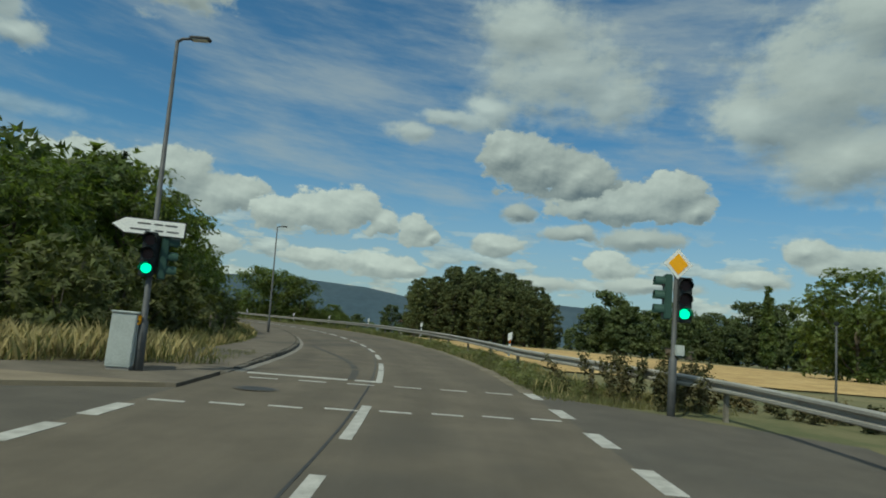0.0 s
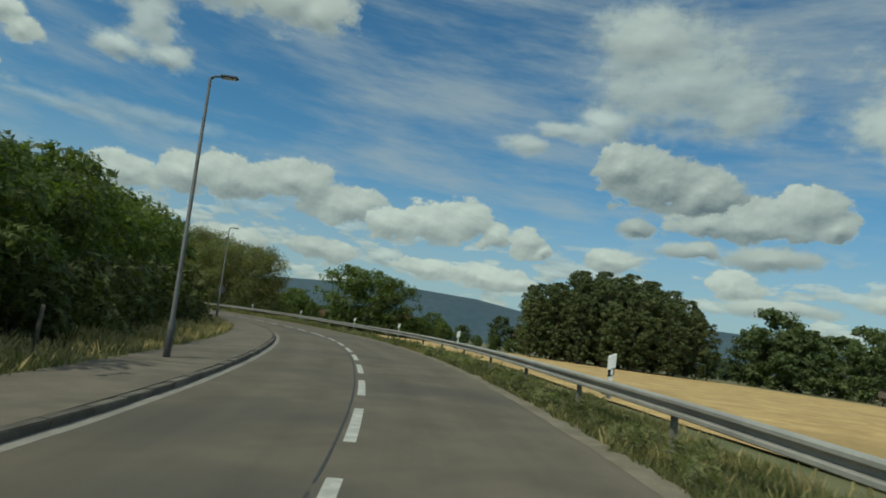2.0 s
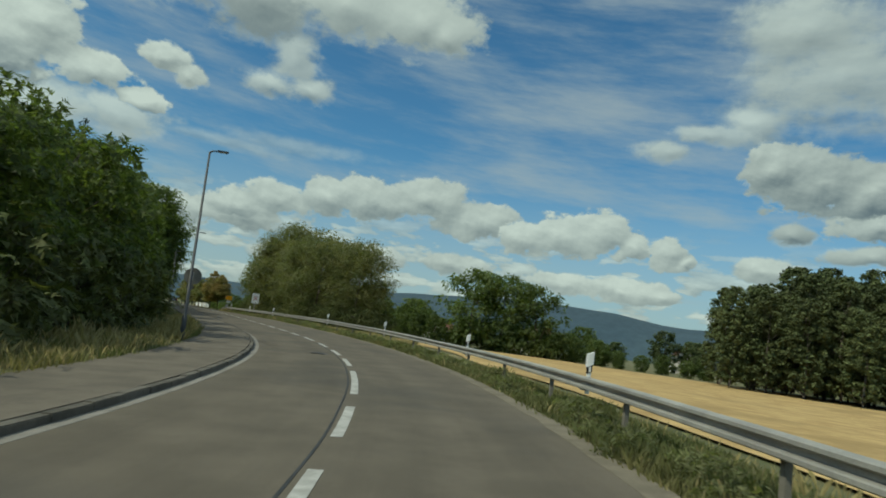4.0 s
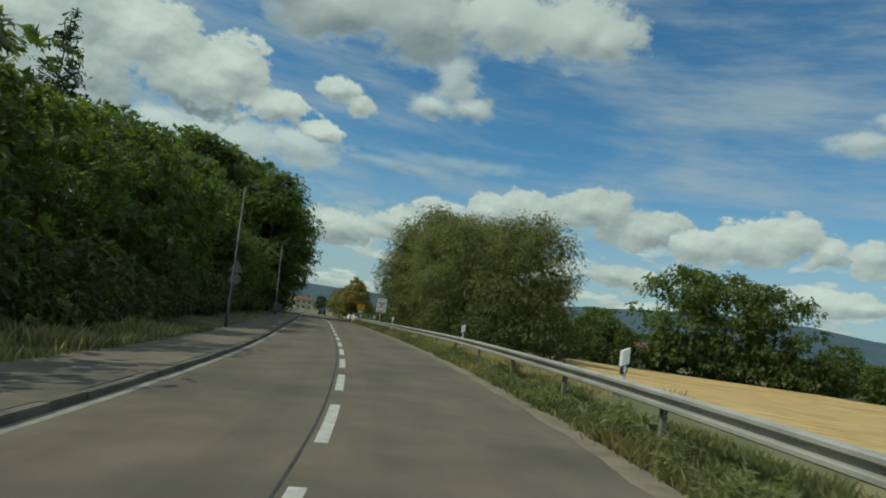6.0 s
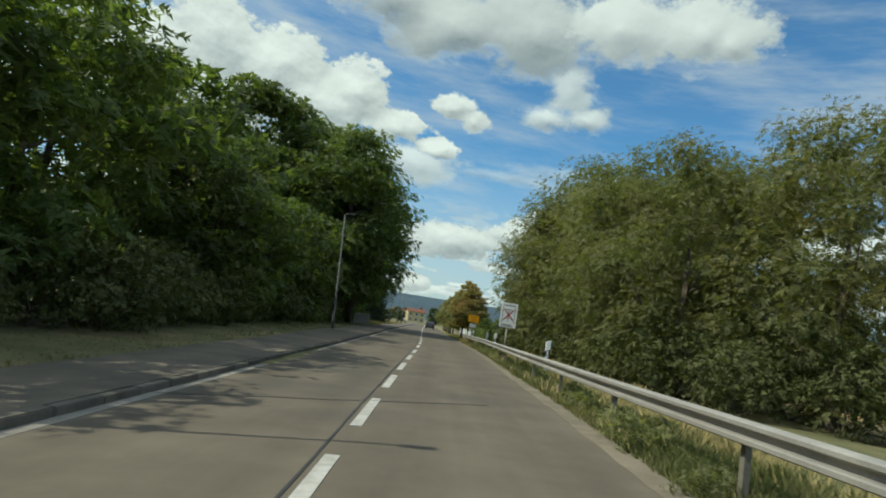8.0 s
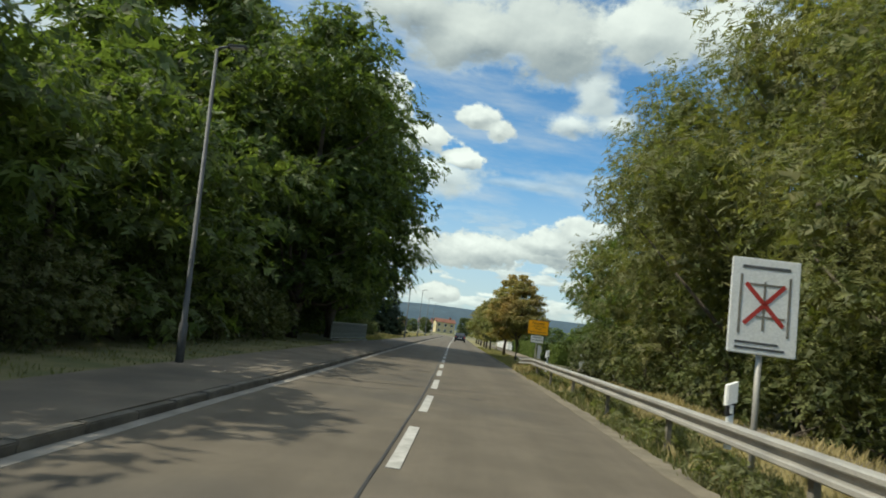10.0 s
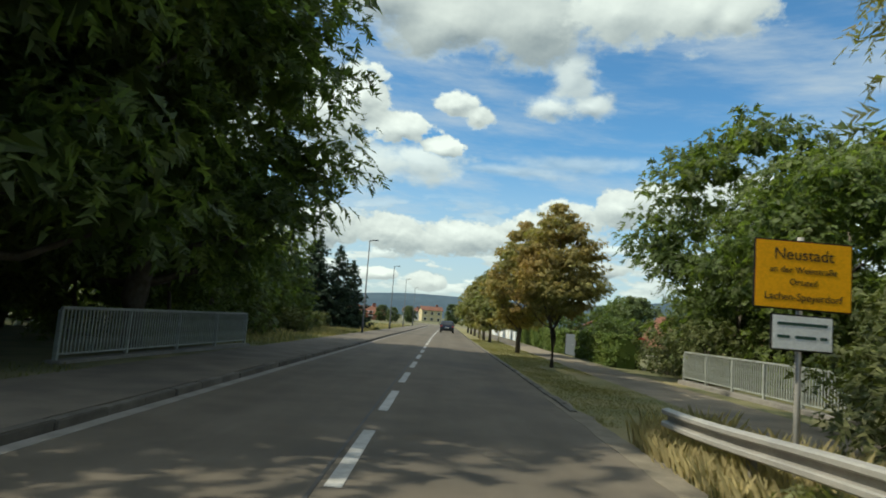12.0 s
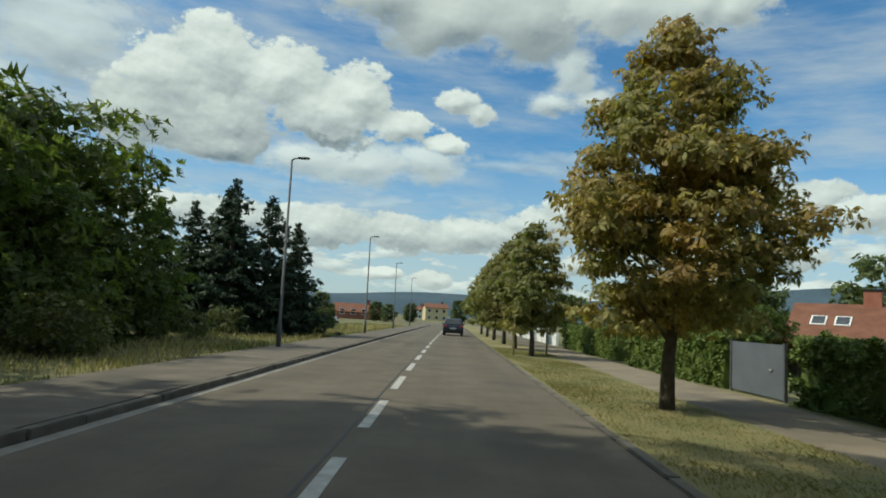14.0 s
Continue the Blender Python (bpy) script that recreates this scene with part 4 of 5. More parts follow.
for i in range(20):
    u = i / 19
    plant(NEAR_FIELD[i % 2], "tree", standing(57 + 70 * u, -31 - 30 * u + 3 * low_row.random(), i * 71), "low bushy green tree along the field's far edge", "tree", "bushes along the field", 0.24 + 0.22 * low_row.random())
for i in range(7):
    plant(NEAR_FIELD[i % 2], "tree", standing(19 + 4 * i, -17 - 0.8 * i + 2 * low_row.random(), i * 37), "low bushy green tree along the field's far edge", "tree", "bushes along the field", 0.26 + 0.2 * low_row.random())
far_row = random.Random(9)
for i in range(46):
    a = -62 - i * 1.35
    r = 190 + 30 * far_row.random()
    x, y = -46 - math.sin(radians(a)) * r, -165 + math.cos(radians(a)) * r
    plant(FAR[i % 2], "tree", standing(x, y, i * 83), "dark green tree in the far treeline", "tree", "far treeline", (1.2 if i < 16 else 0.85) + 0.38 * far_row.random())
for i in range(26):
    x, y = 20 + i * 7.0, 40 - i * 3.4 + 8 * far_row.random()
    plant(FAR[i % 2], "tree", standing(x, y, i * 43), "green tree in the far treeline", "tree", "far treeline", 0.5 + 0.35 * far_row.random())
for x, y, z in ((-12, 128, 0.36), (-15, 134, 0.4), (-9, 150, 0.4), (-24, 120, 0.5), (-30, 110, 0.6), (-36, 90, 0.7), (12, 150, 0.6), (18, 130, 0.6), (4, 240, 0.8), (-14, 240, 0.6)):
    plant(FAR[0], "tree", standing(x, y, x * 31), "dark green garden tree far down the street", "tree", "street trees far ahead", z)
plant(POPLAR, "poplar", standing(98, -128), "slender poplar standing above the treeline", "tree")

# ---------- guard rail ----------
def rail_d(s):
    return 4.2 - 0.55 * smooth01((s - 105) / 15) + 2.4 * smooth01((20.0 - s) / 9) + 0.08 * smooth01((s - 152) / 6)


PROFILE = [(0.0, 0.0), (-0.060, 0.010), (-0.082, 0.030), (-0.082, 0.082), (-0.062, 0.100), (0.0, 0.112), (0.0, 0.192), (-0.062, 0.206), (-0.082, 0.226), (-0.082, 0.276), (-0.060, 0.296), (0.0, 0.310)]
guard_rail = empty("guard_rail", Matrix(), "galvanised steel guard rail on posts along the verge", "guard rail")
post_me = None
for s in np.arange(6.0, 158.5, 4.0):
    verts, faces = [], []
    n = 9
    for i in range(n):
        q = s + 4.02 * i / (n - 1)
        drop = -0.16 * smooth01((q - 157) / 5)
        for (o, h) in PROFILE:
            verts.append(at(q, rail_d(q) + o, 0.50 + 0.77 * h + drop))
        for (o, h) in PROFILE:
            verts.append(at(q, rail_d(q) + o + 0.006, 0.50 + 0.77 * h + drop))
    m = len(PROFILE)
    for i in range(n - 1):
        a, b = 2 * m * i, 2 * m * (i + 1)
        for k in range(m - 1):
            faces += [(a + k, b + k, b + k + 1, a + k + 1), (a + m + k + 1, b + m + k + 1, b + m + k, a + m + k)]
        faces += [(a, a + m, b + m, b), (a + m - 1, b + m - 1, b + 2 * m - 1, a + 2 * m - 1)]
    link("rail_beam", verts, faces, STEEL, guard_rail)
    if post_me is None:
        bm = bmesh.new()
        box(bm, -0.006, 0.0, -0.05, 0.05, -0.6, 0.68)
        box(bm, 0.0, 0.06, -0.05, -0.044, -0.6, 0.68)
        box(bm, 0.0, 0.06, 0.044, 0.05, -0.6, 0.68)
        box(bm, -0.05, -0.006, -0.03, 0.03, 0.5, 0.66)
        post_me = bpy.data.meshes.new("rail_post")
        bm.to_mesh(post_me)
        bm.free()
        post_me.materials.append(POST)
    o = new("rail_post", post_me)
    o.parent = guard_rail
    o.matrix_basis = along(s + 2.0, rail_d(s + 2.0) + 0.06, -0.10 * smooth01((s - 155) / 5))


# ---------- delineator posts ----------
def delineator(s, d, orange=False):
    e = empty("delineator_post", along(s, d, 0.0), "white plastic delineator with a black band on the guard rail", "delineator post", "delineator posts")
    pieces = [("body", 0.40, 0.80, WHITE, "", 0.04), ("band", 0.801, 0.929, BLACK, "black slanted band", 0.05), ("cap", 0.93, 1.17, WHITE, "broad white head", 0.066)]
    for name, z0, z1, material, label, half in pieces:
        bm = boxed(-half, half, -0.75 * half, 0.75 * half, z0, z1)
        for v in bm.verts:
            if v.co.z > 0.5:
                v.co.z += v.co.x * 0.45
        bmesh.ops.bevel(bm, geom=[q for q in bm.edges if abs(q.verts[0].co.z - q.verts[1].co.z) > 0.1], offset=0.014, segments=2, affect="EDGES")
        part(name, bm, material, e, label)
    part("bracket", boxed(-0.14, 0.0, -0.02, 0.02, 0.46, 0.52), STEEL, e, "steel bracket to the guard rail")
    part("reflector", boxed(-0.022, 0.022, -0.044, -0.038, 0.815, 0.915, 0.004), ORANGE if orange else WHITE, e, "orange reflector" if orange else "white reflector")


delineator(21.5, rail_d(21.5) + 0.14, True)
for s in (38.6, 53.5, 66.0, 76.5, 89.5, 103.2, 122.5, 138.0, 153.8):
    delineator(s, rail_d(s) + 0.14)


# ---------- street lamps ----------
def lamp_post(s, d, tall=6.9, lean=0.0):
    e = empty("street_lamp", along(s, d, 0.0) @ pose(0, 0, 0, 0, -lean, 0), "tall slim grey street lamp with a flat head on an arm", "street lamp", "street lamps")
    v, f = tube([(0, 0, -0.2), (0, 0, 0.9), (0, 0, 0.95), (0, 0, tall)], [0.085, 0.085, 0.06, 0.035], 12)
    link("pole", v, f, POLE, e, smooth=True)
    v, f = tube([(0, 0, tall - 0.02), (0.10, 0, tall + 0.05), (0.32, 0, tall + 0.07)], [0.034, 0.03, 0.028], 8)
    link("arm", v, f, POLE, e, smooth=True)
    part("lamp_head", boxed(0.24, 0.66, -0.10, 0.10, tall + 0.045, tall + 0.105, 0.025), POLE, e)
    part("lens", boxed(0.3, 0.6, -0.07, 0.07, tall + 0.036, tall + 0.044), WHITE, e, "clear flat lens")
    part("hatch", boxed(-0.03, 0.03, -0.092, -0.084, 0.4, 0.75, 0.004), POLE, e)
    return e


first_lamp = lamp_post(12.5, -4.45, 6.55, 1.8)
for s, d in ((43.1, -4.5), (78.5, -5.5), (111.7, -5.25), (143.3, -5.2), (201.0, -5.0), (223.3, -4.95), (245, -5.0), (270, -5.0)):
    lamp_post(s, d, 6.9, 3.4 if s > 140 and s < 150 else 2.0 if s < 140 else 0.5)


def sign_post(e, tall, r=0.03, x=0.0, y=0.0):
    v, f = tube([(x, y, -0.3), (x, y, tall)], [r, r], 10)
    return link("post", v, f, STEEL, e, smooth=True)


# round and triangular signs seen from behind on two lamps
back = empty("round_sign", along(78.5, -5.5, 2.35, 12), "round traffic sign, bare grey back, clamped to a lamp", "traffic sign")
bm = bmesh.new()
disc(bm, 0.30, 0.006, pose(0, 0.10, 0, 90))
part("plate", bm, POST, back)
part("clamp", boxed(-0.02, 0.02, 0.03, 0.10, -0.15, 0.15), STEEL, back)
back = empty("warning_sign", along(111.8, -5.25, 2.95, 12), "triangular warning sign, bare grey back, clamped to a lamp", "traffic sign")
bm = bmesh.new()
disc(bm, 0.42, 0.006, pose(0, 0.10, 0, 90), 3)
part("plate", bm, POST, back)
part("clamp", boxed(-0.02, 0.02, 0.03, 0.10, -0.2, 0.2), STEEL, back)
back = empty("round_sign", along(111.8, -5.25, 2.42, 12), "round traffic sign, bare grey back, below a triangle", "traffic sign")
bm = bmesh.new()
disc(bm, 0.29, 0.006, pose(0, 0.10, 0, 90))
part("plate", bm, POST, back)
part("clamp", boxed(-0.02, 0.02, 0.03, 0.10, -0.15, 0.15), STEEL, back)


# ---------- traffic lights ----------
def signal_head(e, m, lit, housing, tall=0.86):
    body = part("signal_head", boxed(-0.13, 0.13, -0.02, 0.12, -tall / 2, tall / 2, 0.02), housing, e)
    body.matrix_basis = m
    for k, z in enumerate((0.27, 0.0, -0.27)):
        bm = bmesh.new()
        disc(bm, 0.095, 0.02, pose(0, -0.025, z, 90))
        part("lens", bm, LAMP_GREEN if (k == 2 and lit) else LENS_OFF, body, "lit green lens" if (k == 2 and lit) else "dark unlit lens")
        v, f = [], []
        for i in range(13):
            w = radians(-20 + 220 * i / 12)
            for y in (-0.02, -0.20):
                v.append((0.115 * math.cos(w), y, z + 0.115 * math.sin(w)))
        f = [(2 * i, 2 * i + 1, 2 * i + 3, 2 * i + 2) for i in range(12)]
        v += [(x * 1.05, y, z + (q - z) * 1.05) for x, y, q in v]
        f += [tuple(j + 26 for j in reversed(q)) for q in f]
        link("visor", v, f, housing, body)


left_light = empty("traffic_light", along(12.5, -4.45, 2.2), "dark traffic light with a green lamp lit, on the lamp pole", "traffic light", "traffic lights")
signal_head(left_light, pose(-0.08, -0.14, 0, 0, 0, 14), True, DARK)
signal_head(left_light, pose(0.17, 0.10, -0.02, 0, 0, 115), False, SIGNAL_GREEN)
part("bracket", boxed(-0.03, 0.03, -0.1, 0.1, -0.35, 0.35), POLE, left_light)

right_light = empty("traffic_light", along(12.0, 5.55, -0.1), "traffic light on a grey post with a green lamp lit", "traffic light", "traffic lights")
v, f = tube([(0, 0, -0.3), (0, 0, 1.15), (0, 0, 1.18), (0, 0, 2.75)], [0.075, 0.075, 0.045, 0.045], 12)
link("post", v, f, POLE, right_light, smooth=True)
signal_head(right_light, pose(0.14, -0.10, 2.28, 0, 0, -14), True, DARK)
signal_head(right_light, pose(-0.20, 0.04, 2.32, 0, 0, -100), False, SIGNAL_GREEN)
part("button_box", boxed(0.0, 0.16, -0.14, -0.05, 1.22, 1.42, 0.01), CABINET, right_light)

diamond = empty("priority_sign", along(12.0, 5.55, 2.86, 6), "yellow diamond priority road sign with a white border", "traffic sign")
for name, r, y, material in (("backing", 0.30, -0.06, STEEL), ("border", 0.295, -0.064, WHITE), ("field", 0.205, -0.068, YELLOW)):
    bm = bmesh.new()
    disc(bm, r * 1.0, 0.004, pose(0, y, 0, 90), 4)
    part(name, bm, material, diamond)

arrow = empty("direction_sign", along(12.5, -4.45, 2.72, 8), "white arrow-shaped direction sign with two lines of dark writing", "direction sign")
outline = [(-0.85, 0.0), (-0.62, 0.16), (0.50, 0.16), (0.50, -0.16), (-0.62, -0.16)]


def plate(name, points, y, thick, material, parent):
    v = [(x, y, z) for x, z in points] + [(x, y + thick, z) for x, z in points]
    n = len(points)
    f = [tuple(range(n)), tuple(range(2 * n - 1, n - 1, -1))] + [(i, i + n, (i + 1) % n + n, (i + 1) % n) for i in range(n)]
    return link(name, v, f, material, parent)


plate("border", outline, -0.092, 0.02, BLACK, arrow)
plate("panel", [(x * 0.965 - 0.003, z * 0.88) for x, z in outline], -0.095, 0.002, WHITE, arrow)
for x0, x1, z in ((-0.38, -0.14, 0.06), (-0.08, 0.08, 0.06), (0.12, 0.34, 0.06), (-0.5, -0.14, -0.06), (-0.06, 0.10, -0.06), (0.16, 0.38, -0.06)):
    part("text_bar", boxed(x0, x1, -0.099, -0.097, z - 0.016, z + 0.016), POLE, arrow)

cabinet = empty("utility_cabinet", along(12.6, -4.85, -0.06, 18), "pale grey-green plastic utility cabinet with dirty foot", "cabinet")
part("body", boxed(-0.22, 0.22, -0.35, 0.35, 0.12, 1.12, 0.02), CABINET, cabinet)
part("plinth", boxed(-0.20, 0.20, -0.33, 0.33, -0.15, 0.12, 0.005), CONCRETE, cabinet)
part("roof", boxed(-0.24, 0.24, -0.37, 0.37, 1.12, 1.16, 0.01), CABINET, cabinet)
part("door", boxed(-0.19, 0.19, -0.356, -0.351, 0.18, 1.06, 0.004), CABINET, cabinet)
button = empty("button_box", along(12.5, -4.45, 0.95, 0), "yellow push-button box on the pole", "button")
part("housing", boxed(-0.13, -0.05, -0.14, -0.02, -0.09, 0.09, 0.015), YELLOW, button)
part("button", boxed(-0.115, -0.065, -0.15, -0.14, -0.05, 0.0, 0.008), DARK, button)
thin_post = empty("thin_post", along(17.5, 13.0, -0.4), "thin dark metal post beyond the guard rail", "post")
v, f = tube([(0, 0, -0.3), (0, 0, 2.7)], [0.035, 0.03], 8)
link("shaft", v, f, POLE, thin_post, smooth=True)
part("cap", boxed(-0.05, 0.05, -0.05, 0.05, 2.68, 2.78, 0.01), DARK, thin_post)
hide = empty("field_box", standing(92, -110), "small dark wooden box on legs in the field", "box")
part("box", boxed(-0.9, 0.9, -0.6, 0.6, 1.4, 2.6, 0.03), BARK, hide)
part("lid", boxed(-1.1, 1.1, -0.8, 0.8, 2.6, 2.75, 0.03), DARK, hide)
for x in (-0.7, 0.7):
    for y in (-0.45, 0.45):
        part("leg", boxed(x - 0.07, x + 0.07, y - 0.07, y + 0.07, -0.2, 1.4), BARK, hide)


# ---------- town and info signs ----------
def words(text, size, m, material, parent, name="lettering"):
    cu = bpy.data.curves.new(name, "FONT")
    cu.body, cu.size, cu.align_x, cu.align_y, cu.extrude = text, size, "CENTER", "CENTER", 0.001
    tmp = bpy.data.objects.new(name, cu)
    scene.collection.objects.link(tmp)
    me = bpy.data.meshes.new_from_object(tmp.evaluated_get(bpy.context.evaluated_depsgraph_get()))
    bpy.data.objects.remove(tmp)
    me.materials.clear()
    me.materials.append(material)
    o = new(name, me)
    o.parent, o.matrix_basis = parent, m
    return o


town = empty("town_sign", along(159.85, 4.15, 0.0, 2), "yellow town sign with black writing on a steel post", "town sign")
sign_post(town, 2.5, 0.03)
part("panel", boxed(-0.475, 0.475, -0.055, -0.035, 1.80, 2.46, 0.008), BLACK, town, "black-edged back plate")
part("face", boxed(-0.46, 0.46, -0.060, -0.056, 1.815, 2.445, 0.002), YELLOW, town)
for text, size, z in (("Neustadt", 0.155, 2.32), ("an der Weinstraße", 0.085, 2.175), ("Ortsteil", 0.085, 2.06), ("Lachen-Speyerdorf", 0.098, 1.92)):
    words(text, size, pose(0, -0.062, z, 90), BLACK, town)
part("lower_panel", boxed(-0.30, 0.30, -0.055, -0.035, 1.42, 1.76, 0.006), BLACK, town, "white lower panel with a dark edge")
part("lower_face", boxed(-0.285, 0.285, -0.060, -0.056, 1.435, 1.745, 0.002), WHITE, town)
for x0, x1, z in ((-0.24, 0.24, 1.67), (-0.24, -0.12, 1.55), (-0.07, 0.13, 1.55), (0.17, 0.24, 1.55)):
    part("text_bar", boxed(x0, x1, -0.0625, -0.0605, z - 0.014, z + 0.014), SIGNAL_GREEN, town)

board = empty("info_board", along(138.6, 4.35, 0.0, -3), "white information board with a red crossed picture", "sign board")
sign_post(board, 2.0, 0.04)
part("panel", boxed(-0.43, 0.43, -0.06, -0.03, 1.55, 2.80, 0.01), WHITE, board)
part("clamp", boxed(-0.06, 0.06, -0.03, 0.05, 1.62, 1.70, 0.006), STEEL, board)
for x0, x1, z0, z1, material in ((-0.30, 0.30, 2.66, 2.70, POLE), (-0.34, 0.20, 1.68, 1.71, POLE), (-0.34, 0.28, 1.61, 1.64, POLE), (-0.32, -0.29, 1.80, 2.58, POST), (0.29, 0.32, 1.80, 2.58, POST), (-0.20, 0.22, 2.44, 2.47, POST), (-0.10, 0.26, 2.02, 2.05, POST), (-0.02, 0.01, 1.86, 2.50, POST)):
    part("picture_bar", boxed(x0, x1, -0.0645, -0.0605, z0, z1), material, board)
for tilt in (-47, 47):
    part("crossing_bar", boxed(-0.36, 0.36, -0.0665, -0.0650, -0.028, 0.028), RED, board, "faded red crossing bar").matrix_basis = pose(0, 0, 2.2, 0, tilt, 0)


# ---------- bridge railings ----------
def railing(p0, p1, bays, label):
    a, b = Vector(p0), Vector(p1)
    length = (b - a).length
    turn = math.degrees(math.atan2(b.y - a.y, b.x - a.x))
    e = empty("bridge_railing", pose(a.x, a.y, a.z, 0, 0, turn), label, "railing", "bridge railings")
    part("top_rail", boxed(0, length, -0.03, 0.03, 1.0, 1.06, 0.008), RAILING, e)
    part("bottom_rail", boxed(0, length, -0.02, 0.02, 0.12, 0.16, 0.004), RAILING, e)
    for k in range(bays + 1):
        x = length * k / bays
        part("rail_post", boxed(x - 0.04, x + 0.04, -0.04, 0.04, -0.05, 1.0, 0.006), RAILING, e)
    me = None
    n = int(length / 0.12)
    for k in range(n):
        x = (k + 0.5) * length / n
        if me is None:
            o = part("baluster", boxed(-0.022, 0.022, -0.012, 0.012, 0.16, 1.0), RAILING, e)
            me = o.data
        else:
            o = new("baluster", me)
            o.parent = e
        o.location = (x, 0, 0)
    part("footing", boxed(-0.1, length + 0.1, -0.18, 0.18, -0.25, 0.03, 0.02), CONCRETE, e)


zb = lambda x, y: float(ground_height(np.array([x]), np.array([y]))[0])
railing((-7.5, -12.0, 0.12), (-6.9, -2.3, 0.08), 4, "grey-green metal bridge railing in the trees' shade")
railing((9.0, -9.8, 0.0), (8.65, -0.9, 0.0), 5, "sunlit grey-green metal bridge railing beside the footway")


# ---------- hedges, gate, stakes ----------
def hedge(name, x0, y0, x1, y1, wide, tall, count, label, material=LEAF_HEDGE):
    rr = np.random.default_rng(int(abs(x0 * 7 + y0 * 13)) + 3)
    length = math.hypot(x1 - x0, y1 - y0)
    turn = math.degrees(math.atan2(y1 - y0, x1 - x0))
    e = empty(name, pose(x0, y0, zb((x0 + x1) / 2, (y0 + y1) / 2), 0, 0, turn), label, "hedge", "hedges")
    n = int(length * (2 * tall + wide) * 34)
    c = np.stack([rr.random(n) * length, (rr.random(n) - 0.5) * wide, rr.random(n) * tall], 1)
    face = rr.integers(0, 5, n)
    c[face <= 1, 1] = -wide / 2
    c[face == 2, 2] = tall
    c[face == 3, 1] = wide / 2
    c += rr.normal(size=c.shape) * 0.05
    o = new("foliage", leaf_mesh("foliage", leaf_cloud(rr, c, np.full(n, 0.15), count, 0.12, 0.1, 0.9), material))
    o.parent = e
    part("core", boxed(0.25, length - 0.25, -wide / 2 + 0.12, wide / 2 - 0.12, 0, tall - 0.12), LEAF_HEDGE, e, "shaded leafy inside")


hedge("hedge", 8.75, 6.5, 8.65, 15.3, 1.1, 1.5, 26000, "dense green clipped hedge beside the footway")
hedge("hedge", 8.5, 18.6, 8.2, 27.5, 1.1, 1.5, 30000, "dense bright green clipped hedge beside the footway")
hedge("hedge", 8.6, 31, 8.4, 44, 1.0, 1.5, 16000, "dense green clipped hedge beside the footway")
hedge("hedge", -11.5, 46, -10.5, 56, 1.4, 1.7, 7000, "dark green hedge beyond the rough grass", LEAF_BUSH)
gate = empty("garden_gate", pose(8.12, 17.0, zb(8.1, 17.0), 0, 0, 92), "plain grey sheet-metal garden gate between hedges", "gate")
part("leaf", boxed(-1.3, 1.3, -0.02, 0.02, 0.06, 1.38, 0.008), GATE, gate)
for x in (-1.35, 1.35):
    part("gate_post", boxed(x - 0.04, x + 0.04, -0.04, 0.04, -0.1, 1.42, 0.005), POLE, gate)
part("handle", boxed(-0.85, -0.72, 0.02, 0.07, 0.72, 0.76, 0.006), STEEL, gate)
for x, y, t in ((3.0, 28.9, 2.1), (4.7, 30.4, 1.5)):
    stake = empty("tree_stake", standing(x, y), "pale wooden tree stake in the grass", "stake", "tree stakes")
    v, f = tube([(0, 0, -0.3), (0, 0, t)], [0.045, 0.04], 8)
    link("shaft", v, f, STRAW, stake, smooth=True)
    part("strap", boxed(-0.05, 0.35, -0.015, 0.015, t * 0.7, t * 0.7 + 0.04), RUBBER, stake)


